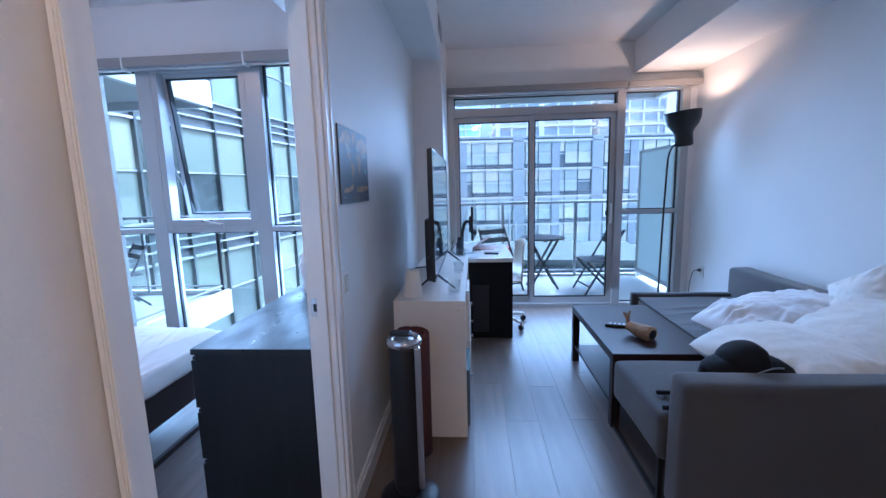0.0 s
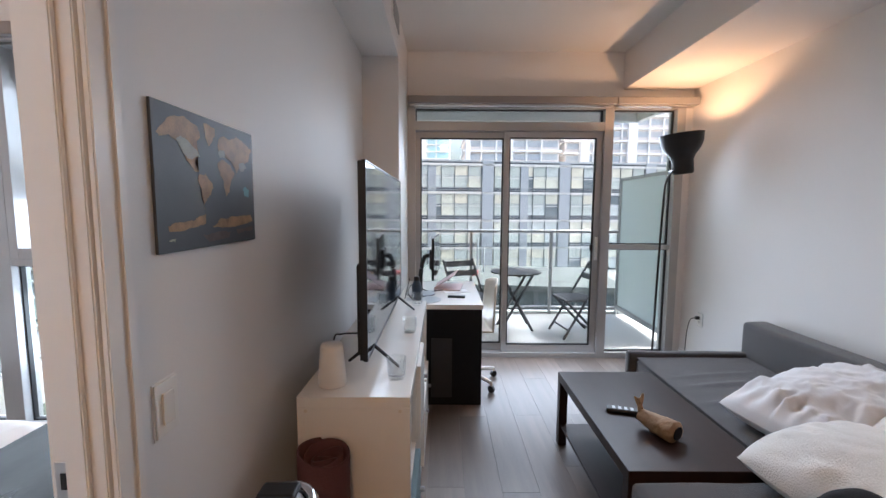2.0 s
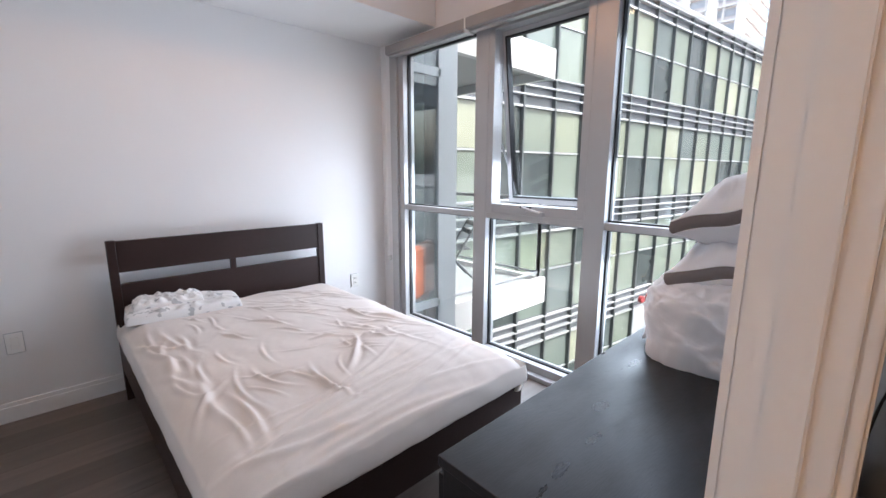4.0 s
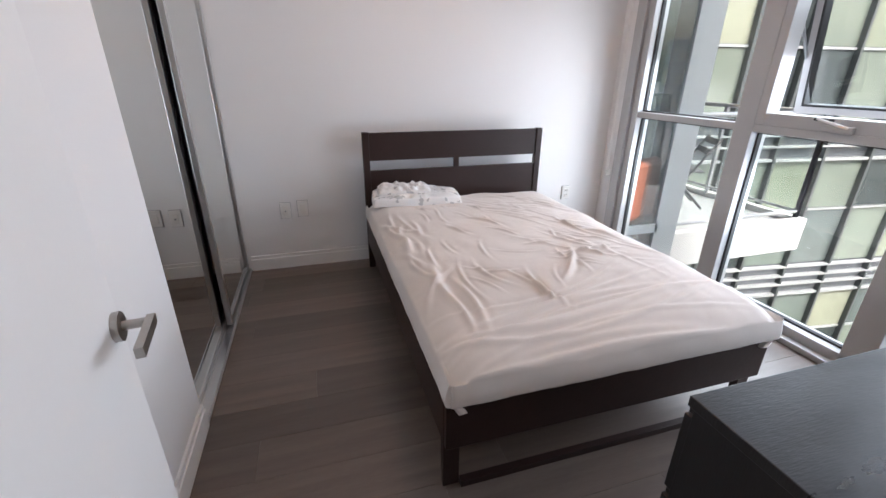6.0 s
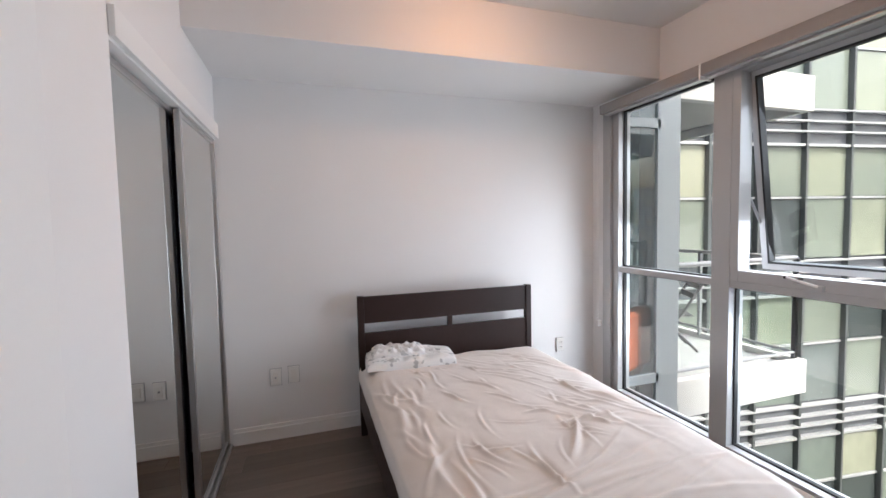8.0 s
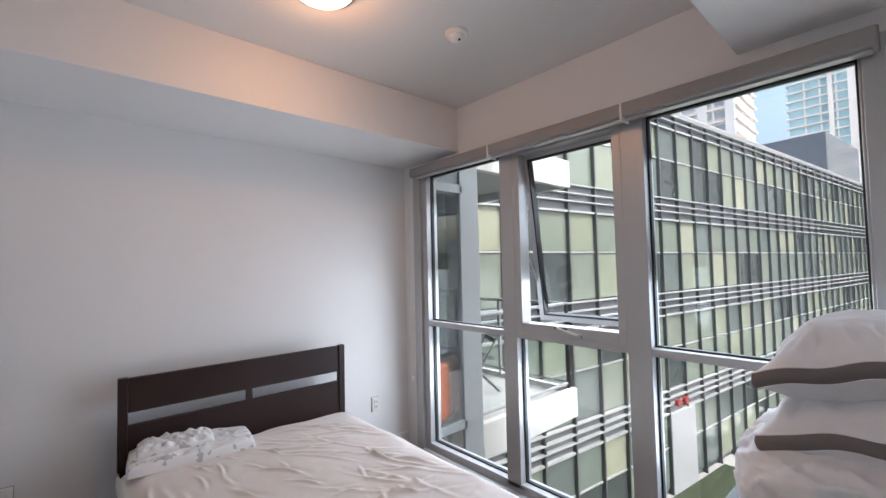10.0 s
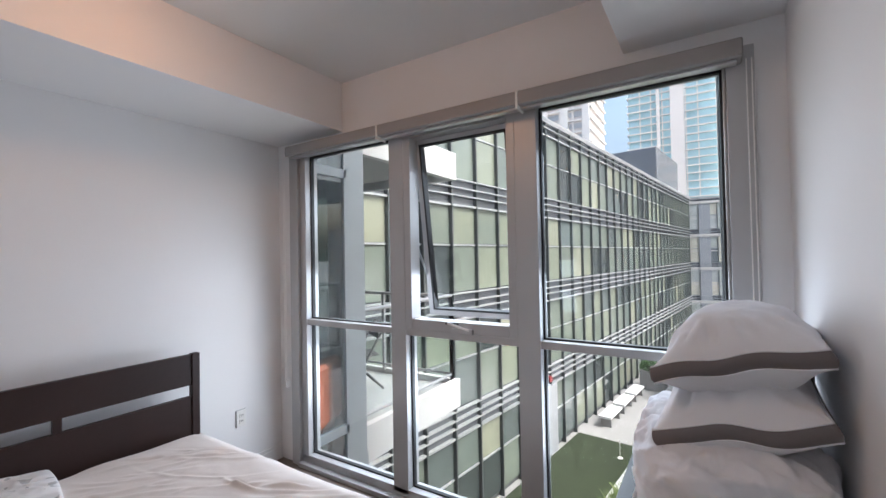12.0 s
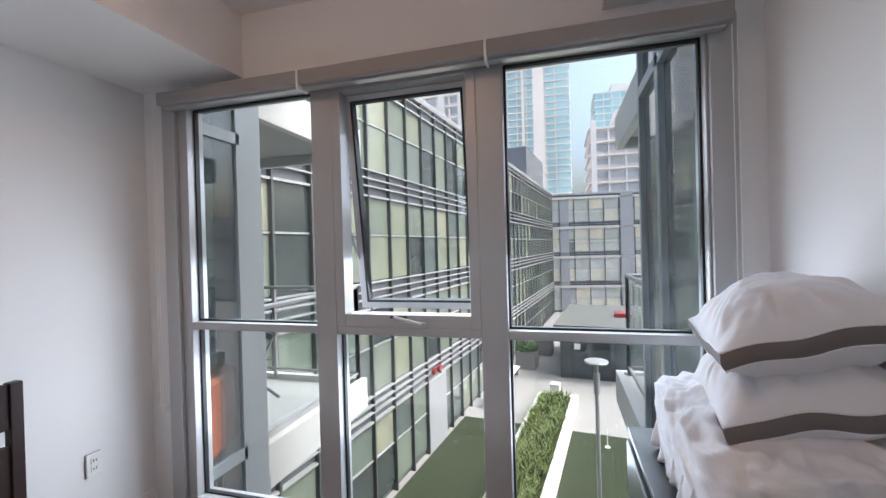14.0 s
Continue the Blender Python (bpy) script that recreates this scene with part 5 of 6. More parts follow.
LANDS = (
    ("north_america", (0.04, 0.19, 0.12, 0.09, 0.24, 0.05, 0.36, 0.09, 0.38, 0.17, 0.33, 0.23, 0.36, 0.29, 0.31, 0.36, 0.36, 0.43, 0.31, 0.42, 0.24, 0.33, 0.20, 0.24, 0.12, 0.20, 0.05, 0.23)),
    ("greenland", (0.42, 0.05, 0.52, 0.06, 0.53, 0.12, 0.47, 0.21, 0.43, 0.15)),
    ("south_america", (0.36, 0.44, 0.42, 0.43, 0.48, 0.50, 0.46, 0.57, 0.42, 0.62, 0.40, 0.71, 0.37, 0.62, 0.35, 0.51)),
    ("eurasia", (0.56, 0.17, 0.60, 0.11, 0.68, 0.12, 0.78, 0.07, 0.90, 0.11, 0.985, 0.15, 0.95, 0.20, 0.92, 0.27, 0.87, 0.29, 0.85, 0.37, 0.82, 0.31, 0.77, 0.39, 0.73, 0.31, 0.68, 0.29, 0.64, 0.24, 0.57, 0.26)),
    ("africa", (0.55, 0.33, 0.62, 0.30, 0.70, 0.33, 0.74, 0.40, 0.69, 0.47, 0.67, 0.56, 0.63, 0.60, 0.61, 0.50, 0.57, 0.43)),
    ("australia", (0.84, 0.53, 0.88, 0.50, 0.93, 0.53, 0.92, 0.59, 0.86, 0.59)),
    ("antarctica", (0.07, 0.82, 0.16, 0.795, 0.28, 0.79, 0.40, 0.74, 0.39, 0.82, 0.24, 0.845, 0.08, 0.855)),
    ("antarctica", (0.46, 0.84, 0.55, 0.78, 0.70, 0.77, 0.94, 0.76, 0.96, 0.82, 0.80, 0.85, 0.62, 0.86)),
    ("legend_smudge", (0.36, 0.90, 0.50, 0.89, 0.66, 0.90, 0.64, 0.95, 0.42, 0.96)),
    ("legend_smudge", (0.74, 0.88, 0.95, 0.87, 0.95, 0.91, 0.76, 0.93)),
    ("legend_bar", (0.07, 0.915, 0.13, 0.91, 0.13, 0.925, 0.07, 0.93)),
)


def landmass(flat, seed, x):
    """A coastline through the given corners, roughened between them; u to the right and v down over the canvas."""
    pts = [Vector((flat[i], flat[i + 1], 0)) for i in range(0, len(flat), 2)]
    for size in (0.018, 0.010, 0.006):
        out = []
        for a, b in zip(pts, pts[1:] + pts[:1]):
            m = (a + b) / 2
            k = Vector((m.x * 60, m.y * 60, seed))
            out += [a, m + Vector((noise.noise(k), noise.noise(k + Vector((9, 4, 1))), 0)) * size * 1.6]
        pts = out
    bm = bmesh.new()
    f = bm.faces.new([bm.verts.new((x, 0.443 * min(0.99, max(0.01, p.x)), 0.315 * (1 - p.y))) for p in pts])
    bmesh.ops.triangulate(bm, faces=[f])
    return bm


for k, (nm, flat) in enumerate(LANDS):
    mm = {"australia": M_LANDTEAL, "legend_smudge": M_SMUDGE, "legend_bar": M_LANDGREY}.get(nm, M_LAND)
    part(nm, landmass(flat, k * 3.7, 0.0086), mm, mp_)
for k, flat in enumerate(((0.17, 0.22, 0.24, 0.20, 0.33, 0.26, 0.37, 0.31, 0.30, 0.345, 0.22, 0.31), (0.56, 0.24, 0.62, 0.22, 0.63, 0.27, 0.57, 0.29), (0.80, 0.30, 0.87, 0.29, 0.90, 0.33, 0.85, 0.37, 0.81, 0.36))):
    part("pale_region", landmass(flat, 50 + k, 0.0089), M_LANDGREY, mp_)

# coffee table
ct = thing("coffee_table", pose(1.30, 2.61, 0), "black-brown wooden coffee table with a lower shelf", "coffee table")
part("tabletop", boxes(((0, 0, 0.395), (0.56, 0.975, 0.445)), bevel=0.003), M_BLACKBROWN, ct)
for x in (0.0, 0.51):
    for y in (0.0, 0.925):
        part("leg", boxes(((x + 0.0005, y + 0.0005, 0), (x + 0.0495, y + 0.0495, 0.395)), bevel=0.002), M_BLACKBROWN, ct)
part("shelf", boxes(((0.01, 0.051, 0.12), (0.55, 0.924, 0.138)), bevel=0.002), M_BLACKBROWN, ct)
rem = thing("remote_control", pose(1.475, 3.075, 0.445, 0, 0, 74), "black television remote on the coffee table", "remote")
part("body", boxes(((-0.022, -0.075, 0), (0.022, 0.075, 0.02)), bevel=0.006), M_BLACK, rem)
for i in range(4):
    part("key_row", boxes(((-0.014, -0.05 + i * 0.028, 0.02), (0.014, -0.036 + i * 0.028, 0.0215))), M_STEEL, rem)
bag = thing("paper_bag", pose(1.555, 2.86, 0.445, 0, 0, 31) @ Matrix.Diagonal((1.0, 0.64, 0.95, 1)), "crumpled brown paper bag twisted round a bottle", "paper bag")


def bag_fn(s, t):
    a, y = 2 * math.pi * s, -0.11 + 0.27 * t
    r = 0.045 * (1 - 0.35 * max(0, (t - 0.25)) - 0.35 * max(0, t - 0.55)) if t > 0.06 else 0.03
    q = Vector((math.cos(a) * 3, math.sin(a) * 3, t * 6))
    r *= 1 + 0.22 * (ridge(q, 2) - 0.3)
    lift = 0.045 + 0.03 * max(0, t - 0.6)
    return Vector((r * math.cos(a) * 1.15, y, max(0.001, lift + r * math.sin(a))))


part("wrap", grid_bm(bag_fn, 36, 30), M_PAPERBAG, bag, "", True)
part("twisted_neck", grid_bm(lambda s, t: Vector(((0.012 + 0.02 * t * t) * math.cos(6.283 * s + 3 * t) - 0.01, 0.15 + 0.02 * t + 0.008 * math.sin(6.283 * s * 3), 0.06 + 0.085 * t + 0.01 * math.cos(6.283 * s * 2) * t)), 24, 8), M_PAPERBAG, bag, "", True)
part("bottle_end", rods(((-0.0, -0.112, 0.045), (0.0, -0.105, 0.045), 0.03), seg=18), M_BLACK, bag)

# corner sofa
sofa = thing("sofa", pose(1.30, 1.86, 0), "dark grey fabric corner sofa bed with a chaise", "sofa")


def sofa_block(name, lo, hi, seed, r=0.035, sag=0.0, label=""):
    """An upholstered block, rounded, with slight unevenness."""
    bm = boxes((lo, hi))
    bmesh.ops.bevel(bm, geom=bm.edges[:], offset=r, segments=4, affect='EDGES', profile=0.55)
    bmesh.ops.subdivide_edges(bm, edges=[e for e in bm.edges if e.calc_length() > 0.12], cuts=7, use_grid_fill=True)
    for v in bm.verts:
        k = noise.noise(v.co * 3 + Vector((seed, 0, 0))) * 0.006 + noise.noise(v.co * 11 + Vector((seed, 4, 0))) * 0.002
        v.co += Vector((k, k, k - (sag if v.co.z > hi[2] - 0.02 else 0) * abs(noise.noise(v.co * 2))))
    return part(name, bm, M_SOFA, sofa, label, True)


sofa_block("near_arm", (0.02, 0.0, 0.05), (1.57, 0.15, 0.625), 1, 0.04)
sofa_block("chaise_seat", (0.0, 0.151, 0.20), (0.66, 0.74, 0.425), 2, 0.035, 0.01)


def seat_top(s, t):
    x, y = 0.62 + 0.80 * s, 0.16 + 1.87 * t
    z = 0.425 - 0.012 * math.sin(math.pi * t)
    for yy, amp in ((1.42, 0.014), (1.62, 0.012), (1.75, 0.008), (1.28, 0.006)):
        d = (y - yy - 0.12 * (s - 0.5)) / 0.022
        z += amp * math.exp(-d * d) * math.exp(-((s - 0.45) / 0.28) ** 2)
    return Vector((x, y, z + 0.003 * noise.noise(Vector((x * 6, y * 6, 3)))))


part("seat_cover", grid_bm(seat_top, 40, 110), M_SOFA, sofa, "", True)
sofa_block("seat_base", (0.62, 0.16, 0.08), (1.45, 2.03, 0.41), 3, 0.02)
sofa_block("far_arm", (0.57, 2.035, 0.05), (1.47, 2.095, 0.455), 4, 0.018)
sofa_block("backrest", (1.38, 0.16, 0.10), (1.56, 2.11, 0.665), 5, 0.04)
part("sled_leg", boxes(((0.012, 0.19, 0.0), (0.032, 0.77, 0.02)), ((0.012, 0.75, 0.02), (0.032, 0.77, 0.22)), ((0.012, 0.17, 0.0), (0.032, 0.19, 0.22))), M_DARKMETAL, sofa, "black steel sled leg")

pillow("sofa_pillow", pose(2.42, 2.94, 0.42, 0, -4, 14), 0.84, 0.50, 0.25, "rumpled white pillow lying on the sofa", M_COTTON, 3, 0, 0.042, 0.42, None, -0.05)
pillow("plush_cushion", pose(2.08, 2.36, 0.43, 0, -3, 16), 0.58, 0.68, 0.215, "large cream plush cushion heaped on the sofa", M_PLUSH, 5, 0, 0.014, 0.42, None, -0.13)
pillow("plush_cushion", pose(2.50, 2.34, 0.50, 0, -22, 4), 0.52, 0.70, 0.25, "large cream plush cushion against the sofa's back", M_PLUSH, 7, 0, 0.016, 0.42, None, -0.12)
pillow("sofa_pillow", pose(2.70, 2.70, 0.70) @ pose(0, 0, 0, 0, -66, 0) @ pose(0, 0, 0, 0, 0, 38), 0.36, 0.36, 0.12, "cream pillow leaning on the sofa's back", M_PLUSH, 9, 0, 0.012)

bp = thing("backpack", pose(1.70, 2.12, 0.425, 0, 0, 8), "small black backpack with loose straps on the chaise", "backpack")


def lobe(cx, cy, rx, ry, h, lean, seed):
    """A soft padded lump standing on the seat."""
    def fn(s, t):
        a = 2 * math.pi * s
        c, sn = math.cos(a), math.sin(a)
        k = (abs(c) ** 2.6 + abs(sn) ** 2.6) ** (-1 / 2.6)
        lat = math.sin(min(1.0, t * 1.2) * math.pi / 2) ** 0.8
        z = h * math.cos(min(1.0, t) * math.pi / 2) ** 0.62
        f = 1 + 0.10 * ridge(Vector((c * 1.6 + seed, sn * 1.6, t * 3.4)), 3)
        return Vector((cx + rx * c * k * lat * f + lean * z, cy + ry * sn * k * lat * f, z))
    return grid_bm(fn, 56, 26)


part("body", lobe(0.05, 0.0, 0.19, 0.11, 0.225, -0.3, 0.0), M_BLACKCLOTH, bp, "", True)
part("front_panel", lobe(-0.055, -0.01, 0.095, 0.10, 0.285, 0.12, 2.0), M_BLACKCLOTH, bp, "", True)
part("zip_piping", tube(smooth_points(((-0.16, -0.085, 0.07), (-0.13, -0.10, 0.14), (-0.06, -0.112, 0.185), (0.02, -0.108, 0.205), (0.075, -0.10, 0.20))), 0.0035, 6), M_STEEL, bp, "grey zip piping", True)
part("side_pocket", lobe(-0.155, 0.0, 0.055, 0.07, 0.13, 0.1, 5.0), M_BLUEBOTTLE, bp, "dark blue side pocket", True)
part("pocket_buckle", tube(smooth_points(((-0.155, -0.075, 0.02), (-0.17, -0.08, 0.06), (-0.15, -0.075, 0.11))), 0.005, 6), M_STEEL, bp, "grey webbing buckle", True)
for y, dx in ((-0.04, -0.02), (0.09, 0.03)):
    part("strap", tube(smooth_points(((-0.16, y * 0.5, 0.06), (-0.22, y, 0.04), (-0.29 + dx, y + 0.01, 0.014), (-0.36 + dx, y + 0.02, 0.013))), 0.010, 8), M_BLACKCLOTH, bp, "", True)

# ---- bedroom ----
bed = thing("bed", pose(-3.13, 1.498, 0), "dark brown wooden double bed with open-slatted headboard", "bed")
BW, BL = 1.37, 2.02
for y in (0.0, BW - 0.045):
    part("headboard_post", boxes(((0.01, y, 0), (0.055, y + 0.045, 1.0)), bevel=0.003), M_BLACKBROWN, bed)
part("headboard_plank", boxes(((0.015, 0.046, 0.805), (0.045, BW - 0.046, 0.995)), bevel=0.003), M_BLACKBROWN, bed)
part("headboard_plank", boxes(((0.015, 0.046, 0.36), (0.045, BW - 0.046, 0.735)), bevel=0.003), M_BLACKBROWN, bed)
part("spacer", boxes(((0.018, BW / 2 - 0.018, 0.735), (0.042, BW / 2 + 0.018, 0.805))), M_BLACKBROWN, bed)
for y in (0.0, BW - 0.028):
    part("side_rail", boxes(((0.056, y, 0.205), (BL - 0.03, y + 0.028, 0.385)), bevel=0.003), M_BLACKBROWN, bed)
part("footboard", boxes(((BL - 0.03, 0, 0.205), (BL, BW, 0.395)), bevel=0.003), M_BLACKBROWN, bed)
for y in (0.0, BW - 0.06):
    part("foot_leg", boxes(((BL - 0.062, y + 0.001, 0), (BL - 0.031, y + 0.06, 0.205)), bevel=0.002), M_BLACKBROWN, bed)
part("mid_beam", boxes(((0.06, BW / 2 - 0.03, 0.24), (BL - 0.03, BW / 2 + 0.03, 0.29))), M_STEEL, bed)
for i in range(14):
    part("bed_slat", boxes(((0.12 + i * 0.135, 0.03, 0.292), (0.19 + i * 0.135, BW - 0.03, 0.31))), M_OUTWOOD, bed)

mattress = thing("mattress", pose(-3.075, 1.503, 0.31), "double mattress under a wrinkled beige fitted sheet", "mattress")
ML, MW, MH = 1.985, 1.36, 0.25
frng = random.Random(21)
FOLDS = []


def fold_family(count, u, v, angle, spread, length, width, rise):
    """Sheet folds lying much the same way within a stretch of the mattress."""
    for _ in range(count):
        FOLDS.append((frng.uniform(*u), frng.uniform(*v), angle + frng.gauss(0, spread), frng.uniform(*length), frng.uniform(*width), frng.uniform(*rise)))


fold_family(14, (0.55, 1.75), (0.05, 0.26), 0.12, 0.22, (0.06, 0.16), (0.009, 0.015), (0.009, 0.016))
fold_family(34, (0.30, 1.55), (0.25, 0.98), 0.40, 0.45, (0.035, 0.10), (0.0075, 0.011), (0.005, 0.011))
fold_family(18, (0.35, 1.40), (0.78, 1.24), 0.62, 0.16, (0.10, 0.30), (0.009, 0.015), (0.005, 0.010))
fold_family(12, (0.12, 0.60), (0.55, 1.10), 0.95, 0.25, (0.08, 0.18), (0.011, 0.016), (0.004, 0.007))
for k in range(10):
    FOLDS.append((1.66 + 0.034 * k, 0.55 + 0.05 * math.sin(k * 2.3), 1.83 - 0.03 * k, 0.40 + 0.03 * k, 0.011 + 0.003 * (k % 3), 0.008 + 0.004 * (k % 2)))
for fu, fv, ang, ln, wd, am in ((1.42, 0.77, -0.63, 0.13, 0.013, 0.028), (1.30, 0.96, 1.55, 0.11, 0.012, 0.025), (1.60, 0.51, 0.08, 0.11, 0.012, 0.025), (0.92, 1.06, 0.12, 0.09, 0.011, 0.023), (1.10, 1.17, 0.55, 0.09, 0.014, 0.018),
                                (0.97, 0.09, -0.10, 0.12, 0.022, 0.022), (0.84, 0.40, 0.40, 0.07, 0.013, 0.018), (0.74, 0.62, 0.55, 0.10, 0.012, 0.014), (1.42, 0.34, 0.30, 0.09, 0.013, 0.015), (1.45, 0.12, -0.02, 0.17, 0.020, 0.016)):
    FOLDS.append((fu, fv, ang, ln, wd, am))
NU, NV = 340, 250
us, vs_ = np.meshgrid(np.linspace(-0.14, ML + 0.14, NU), np.linspace(-0.14, MW + 0.14, NV), indexing='ij')
hgt = np.zeros_like(us)
for fx, fy, ang, ln, wd, am in FOLDS:
    bend = 0.35 * (frng.random() - 0.5)
    a_ = (us - fx) * math.cos(ang) + (vs_ - fy) * math.sin(ang)
    b_ = -(us - fx) * math.sin(ang) + (vs_ - fy) * math.cos(ang) + bend * a_ * a_ / max(ln, 0.05)
    hgt += am * (np.exp(-(b_ / wd) ** 2) - 0.45 * np.exp(-((b_ - 1.9 * wd) / (1.3 * wd)) ** 2)) * np.exp(-(a_ / ln) ** 2)
mbm = bmesh.new()
grid = []
EDGE = 0.045
for i in range(NU):
    line = []
    for j in range(NV):
        u, v = float(us[i, j]), float(vs_[i, j])
        cx, cy = min(max(u, 0.0), ML), min(max(v, 0.0), MW)
        ox, oy = u - cx, v - cy
        over = math.hypot(ox, oy)
        mx_, my_ = ML / 2, MW / 2
        qx, qy = (cx - mx_) / mx_, (cy - my_) / my_
        crown = 0.018 * (1 - qx ** 4) * (1 - qy ** 4) - EDGE * max(0.0, (abs(qx) - 0.86) / 0.14) ** 2 - EDGE * max(0.0, (abs(qy) - 0.84) / 0.16) ** 2
        wp = Vector((u * 2.6 + 0.9 * noise.noise(Vector((u * 1.7, v * 1.7, 7))), v * 4.6 + 0.9 * noise.noise(Vector((u * 1.7, v * 1.7, 9))), 1.5))
        fine = 0.007 * noise.noise(wp) + 0.003 * noise.noise(wp * 2.3) + 0.0012 * ridge(Vector((u * 14, v * 14, 1.5)), 2)
        z = MH - 0.018 + crown + float(hgt[i, j]) + fine
        if over > 0:
            d = min(over / 0.14, 1.0)
            pull = 0.014 * math.sin(d * math.pi) + 0.003 * noise.noise(Vector((u * 9, v * 9, 0)))
            z = (MH - 0.018 - EDGE * (2 if ox and oy else 1)) * (1 - d) + 0.055 * d + 0.004 * noise.noise(Vector((u * 12, v * 12, 2)))
            nx, ny = ox / over, oy / over
            inset = 0.03 * (d if d > 0.7 else 0)
            px_, py_ = cx + nx * (pull - inset), cy + ny * (pull - inset)
            corner = 0.03 if (ox and oy) else 0.0
            px_, py_ = px_ - corner * nx, py_ - corner * ny
        else:
            px_, py_ = cx, cy
        line.append(mbm.verts.new((px_, py_, max(z, 0.002))))
    grid.append(line)
for i in range(NU - 1):
    for j in range(NV - 1):
        if max(-us[i + 1, j], us[i, j] - ML) > 0.07 and max(-vs_[i, j + 1], vs_[i, j] - MW) > 0.07:
            continue
        mbm.faces.new((grid[i][j], grid[i + 1][j], grid[i + 1][j + 1], grid[i][j + 1]))
part("mattress_body", boxes(((0.04, 0.04, 0.0), (ML - 0.04, MW - 0.04, MH - 0.06)), bevel=0.03), M_COTTON, mattress)
part("fitted_sheet", mbm, M_SHEET, mattress, "", True)

fold = thing("folded_bedding", pose(-2.93, 1.83, 0.548, 0, 0, 84), "folded white bedding with a grey leaf print", "bedding")
part("lower_fold", pillow_face(0.60, 0.32, 0.062, 0.004, 4, 1, 0.013, -0.02, 80, 0.10, 9), M_LEAFCLOTH, fold, "", True)
top_f = part("upper_fold", pillow_face(0.36, 0.22, 0.040, 0.0, 8, 1, 0.030, -0.03, 72, 0.14, 11), M_LEAFCLOTH, fold, "", True)
top_f.location = (-0.08, 0.03, 0.058)

slat = thing("floor_slat", pose(-1.135, 1.56, 0), "black wooden slat lying on the floor at the bed's foot", "slat")
part("slat_body", boxes(((-0.012, 0, 0), (0.016, 1.30, 0.03)), bevel=0.002), M_BLACKBROWN, slat)

dr = thing("dresser", pose(-0.60, 1.845, 0), "black-stained wooden dresser with six drawers", "dresser")
part("top", boxes(((-0.012, -0.006, 0.755), (0.50, 1.606, 0.78)), bevel=0.002), M_DRESSTOP, dr, "scuffed black wooden top")
for y in (0.0, 1.575):
    part("side_panel", boxes(((0.0, y, 0.0), (0.50, y + 0.025, 0.755)), bevel=0.001), M_DRESSER, dr)
part("back_panel", boxes(((0.488, 0.026, 0.03), (0.498, 1.574, 0.754))), M_DRESSER, dr)
part("centre_panel", boxes(((0.01, 0.79, 0.03), (0.485, 0.81, 0.754))), M_DRESSER, dr)
part("plinth", boxes(((0.03, 0.026, 0.0), (0.05, 1.574, 0.06))), M_DRESSER, dr)
for r_ in range(3):
    for c_ in range(2):
        z0 = 0.065 + r_ * 0.229
        y0 = 0.004 + c_ * 0.797
        d_ = part("drawer", boxes(((-0.020, y0, z0), (-0.001, y0 + 0.789, z0 + 0.205)), ((0.0, y0 + 0.03, z0 + 0.02), (0.42, y0 + 0.04, z0 + 0.16)), bevel=0.002), M_DRESSER, dr)
        part("finger_lip", boxes(((-0.019, y0 + 0.01, z0 + 0.2055), (-0.004, y0 + 0.779, z0 + 0.217))), M_BLACK, d_)

duvet = heap("duvet_heap", pose(-0.305, 3.04, 0.78), 0.45, 0.68, 0.28, "bundled white duvet heaped on the dresser", "duvet", M_COTTON, 4.2, 0.05, 96, -0.056)


def duvet_ruffle(s, t):
    """The duvet's loose edge, hanging in deep flutes over the dresser's window side."""
    y = -0.20 + 0.46 * s
    flute = math.sin(34 * s + 1.5 * t) + 0.5 * math.sin(61 * s + 2)
    return Vector((-0.205 - 0.030 * t - 0.016 * flute * (0.3 + 0.7 * t), y + 0.010 * math.cos(34 * s), 0.20 - 0.19 * t + 0.012 * math.sin(23 * s)))


ruffle = part("ruffled_edge", grid_bm(duvet_ruffle, 110, 12), M_COTTON, duvet, "fluted loose edge of the duvet", True)
ruffle.modifiers.new("thickness", 'SOLIDIFY').thickness = 0.012
pillow("banded_pillow", pose(-0.226, 3.02, 1.000, 0, -21, -5), 0.40, 0.50, 0.25, "white pillow with a taupe gusset band", M_COTTON, 13, 0.045, 0.020, 0.62, -0.056, 0.05, 0.018)
pillow("banded_pillow", pose(-0.230, 3.01, 1.160, 0, -15, -7), 0.40, 0.48, 0.26, "white pillow with a taupe gusset band on top of another", M_COTTON, 17, 0.045, 0.020, 0.70, -0.056, 0.05, 0.022)

lamp = thing("ceiling_light", pose(-1.85, 2.12, 2.84), "flush frosted glass ceiling light, lit warm", "ceiling light")
part("rim", lathe([(0.10, 0), (0.15, 0), (0.15, -0.018), (0.135, -0.022), (0.10, -0.022)], 36), M_NICKEL, lamp, "brushed nickel rim", True)
part("dome", lathe([(0.134, -0.02), (0.12, -0.034), (0.07, -0.045), (0.0, -0.05)], 36), M_DOME, lamp, "glowing frosted dome", True)
hall = thing("ceiling_light", pose(0.62, -0.35, 2.84), "flush frosted glass ceiling light in the hall", "ceiling light")
part("rim", lathe([(0.10, 0), (0.15, 0), (0.15, -0.018), (0.135, -0.022), (0.10, -0.022)], 36), M_NICKEL, hall, "", True)
part("dome", lathe([(0.134, -0.02), (0.12, -0.034), (0.07, -0.045), (0.0, -0.05)], 36), M_DOME, hall, "glowing frosted dome", True)
smoke = thing("smoke_detector", pose(-1.74, 2.84, 2.84), "round white smoke detector on the ceiling", "smoke detector")
part("base", lathe([(0, 0), (0.062, 0), (0.062, -0.014), (0.055, -0.02), (0, -0.02)]), M_WHITEPLASTIC, smoke, "", True)
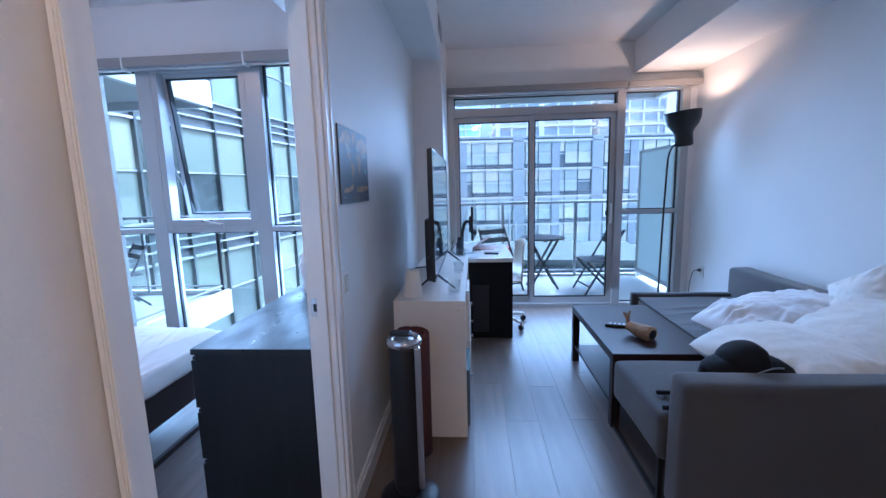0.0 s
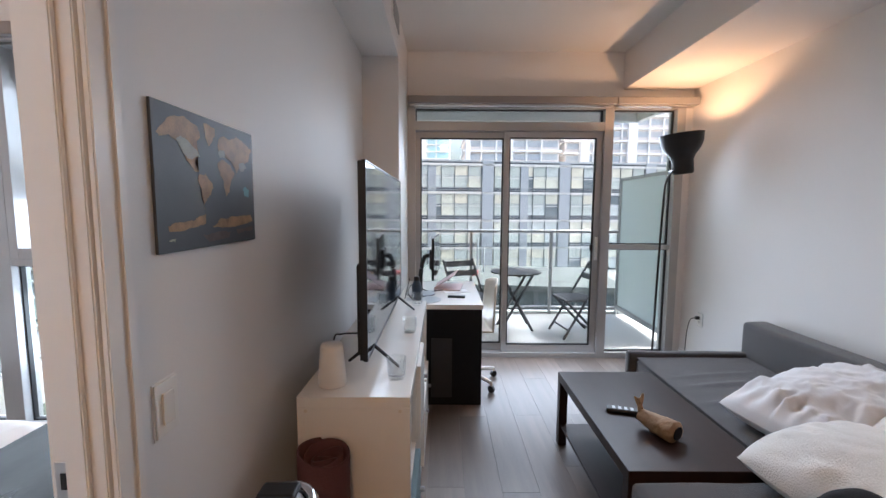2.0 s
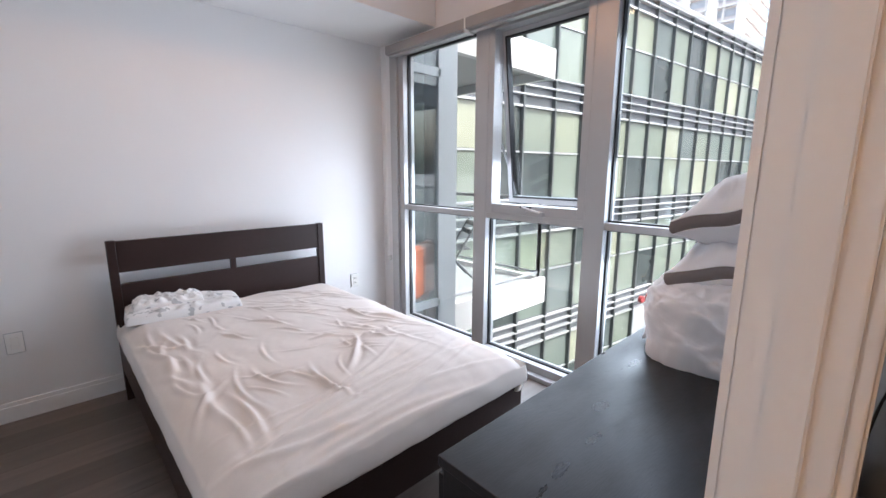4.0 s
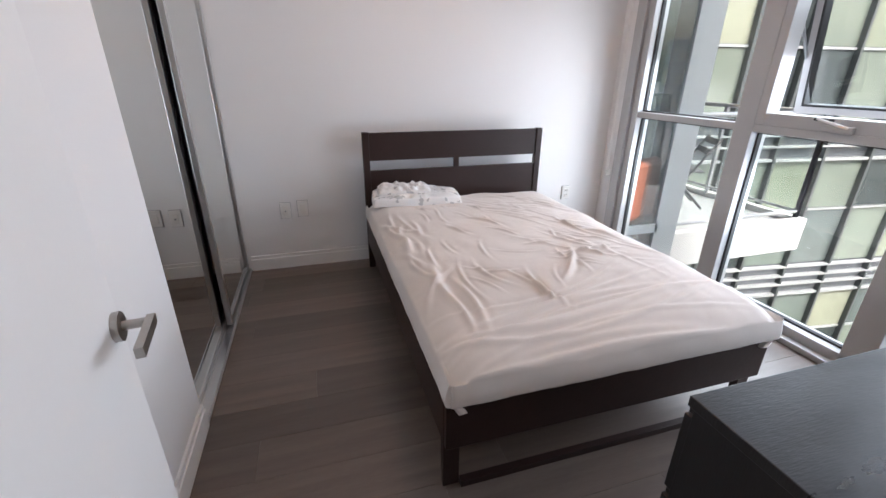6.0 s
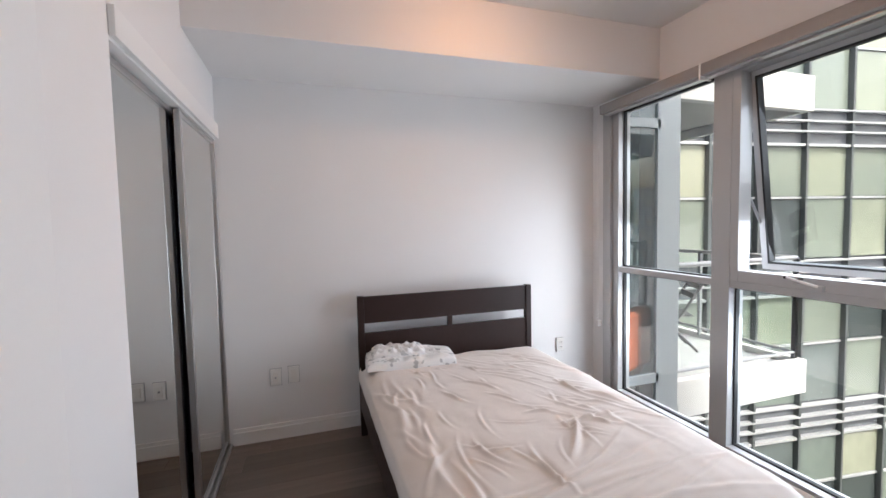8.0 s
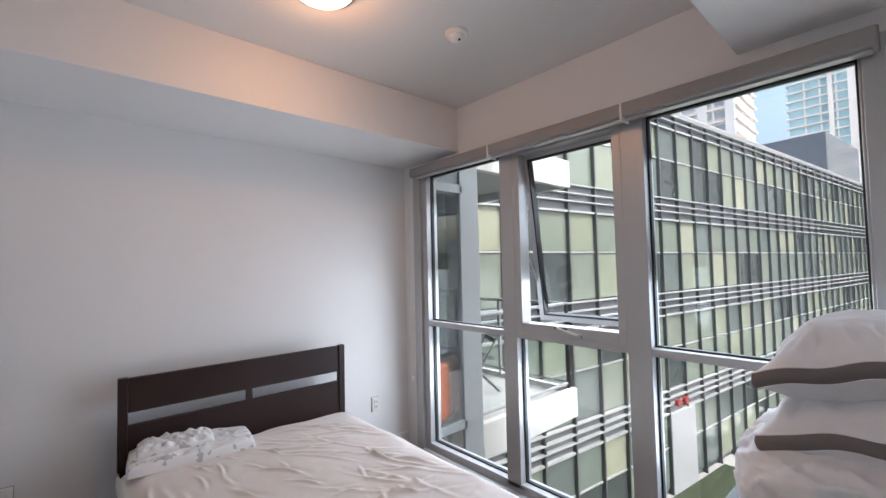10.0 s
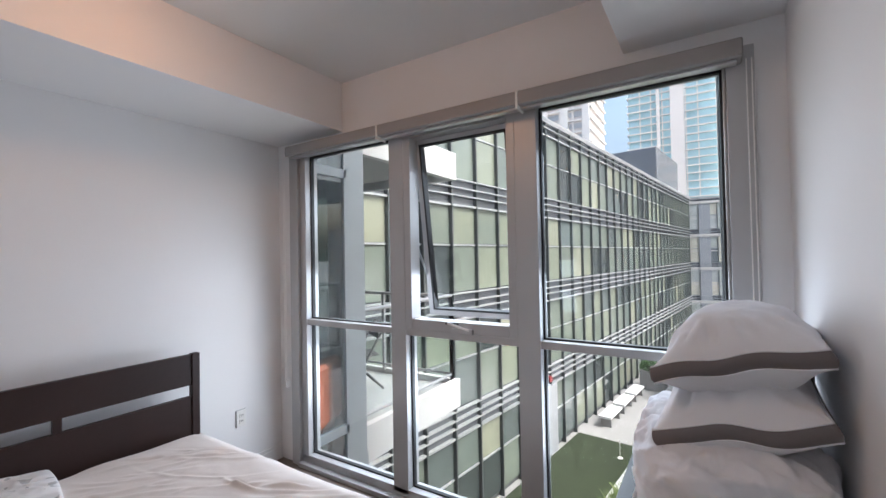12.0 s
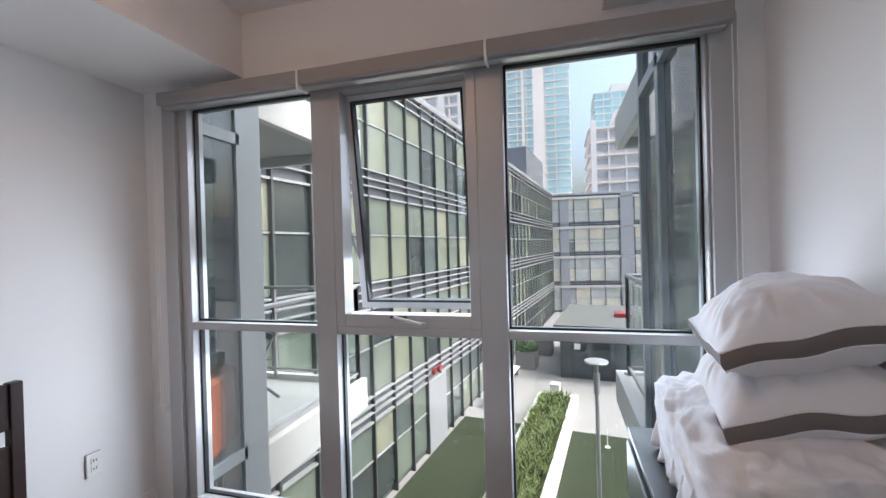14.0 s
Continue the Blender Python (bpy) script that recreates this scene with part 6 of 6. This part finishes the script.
part("dome", lathe([(0.045, -0.02), (0.04, -0.036), (0.02, -0.044), (0, -0.045)]), M_WHITEPLASTIC, smoke, "", True)
part("sensor", rods(((0.02, 0, -0.04), (0.02, 0, -0.05), 0.006), seg=10), M_BLACK, smoke)

# ---- balcony ----
bt = thing("balcony_table", pose(1.49, 6.20, -0.048), "small round grey wooden folding table", "table")
for i in range(8):
    y0 = -0.30 + i * 0.075
    hw = math.sqrt(max(0.01, 0.3 ** 2 - (y0 + 0.0375) ** 2))
    part("top_slat", boxes(((-hw, y0 + 0.004, 0.70), (hw, y0 + 0.071, 0.72)), bevel=0.002), M_OUTWOOD, bt)
part("cross_batten", boxes(((-0.02, -0.27, 0.68), (0.02, 0.27, 0.70))), M_OUTWOOD, bt)
for sy in (-0.16, 0.14):
    part("leg", rods(((-0.20, sy, 0.0), (0.18, sy, 0.69), 0.016), seg=8), M_OUTWOOD, bt)
    part("leg", rods(((0.20, sy + 0.035, 0.0), (-0.18, sy + 0.035, 0.69), 0.016), seg=8), M_OUTWOOD, bt)


def folding_chair(m):
    ob = thing("folding_chair", m, "grey wooden folding balcony chair with slatted seat", "chair", "balcony chairs")
    for i in range(6):
        part("seat_slat", boxes(((-0.2 + i * 0.066, -0.2, 0.43), (-0.142 + i * 0.066, 0.2, 0.448)), bevel=0.002), M_OUTWOOD, ob)
    for y in (-0.21, 0.21):
        part("back_leg", rods(((-0.22, y, 0.0), (0.28, y, 0.84), 0.015), seg=8), M_OUTWOOD, ob)
        part("front_leg", rods(((0.24, y * 0.88, 0.0), (-0.19, y * 0.88, 0.44), 0.015), seg=8), M_OUTWOOD, ob)
    for z in (0.68, 0.79):
        part("back_slat", boxes(((0.175 + (z - 0.68) * 0.6, -0.2, z - 0.035), (0.195 + (z - 0.68) * 0.6, 0.2, z + 0.035)), bevel=0.003), M_OUTWOOD, ob)
    part("stretcher", rods(((-0.16, -0.2, 0.10), (-0.16, 0.2, 0.10), 0.011), ((0.16, -0.18, 0.08), (0.16, 0.18, 0.08), 0.011), seg=8), M_OUTWOOD, ob)
    return ob


first_chair = folding_chair(pose(2.16, 5.98, -0.048, 0, 0, 8))
copy_thing(first_chair, pose(0.92, 6.10, -0.048, 0, 0, 118))
folding_chair_next = copy_thing(first_chair, pose(-4.2, 5.5, -0.108, 0, 0, 60))
scr = thing("privacy_screen", pose(3.05, 5.55, -0.048), "frosted glass balcony privacy screen in a steel frame", "screen")
part("frosted_pane", boxes(((-0.006, 0.05, 0.14), (0.006, 1.32, 1.86))), M_FROST, scr)
part("screen_frame", boxes(((-0.02, 0, 0), (0.02, 0.05, 1.9)), ((-0.02, 1.32, 0), (0.02, 1.37, 1.9)), ((-0.02, 0.05, 1.86), (0.02, 1.32, 1.9)), ((-0.02, 0.05, 0.08), (0.02, 1.32, 0.14))), M_STEEL, scr)


# ---- floor planks ----
PW, PL = 0.192, 1.215
plank_rng = random.Random(5)
plank_meshes = {}


def plank_mesh(w, l):
    key = (round(w, 3), round(l, 3))
    if key not in plank_meshes:
        bm = boxes(((0, 0, -0.011), (w, l, 0)))
        bmesh.ops.recalc_face_normals(bm, faces=bm.faces[:])
        top = [e for e in bm.edges if all(v.co.z > -0.001 for v in e.verts)]
        bmesh.ops.bevel(bm, geom=top, offset=0.0006, segments=1, affect='EDGES')
        me = bpy.data.meshes.new("plank")
        bm.to_mesh(me)
        bm.free()
        me.materials.append(M_PLANK)
        plank_meshes[key] = me
    return plank_meshes[key]


px = -3.27
while px < 2.88:
    w = min(PW, 2.885 - px) if px > -0.1 else min(PW, -0.06 - px) if px < -0.07 else PW
    top_y = 3.60 if px < -0.08 else 5.04
    py = -2.0 - PL * plank_rng.random()
    while py < top_y:
        a, b = max(py, -2.0), min(py + PL, top_y)
        if b - a > 0.02:
            ob = new("plank", plank_mesh(w - 0.0005, b - a - 0.0005))
            ob.location = (px, a, 0)
            ob.parent = floor
        py += PL
    px += w
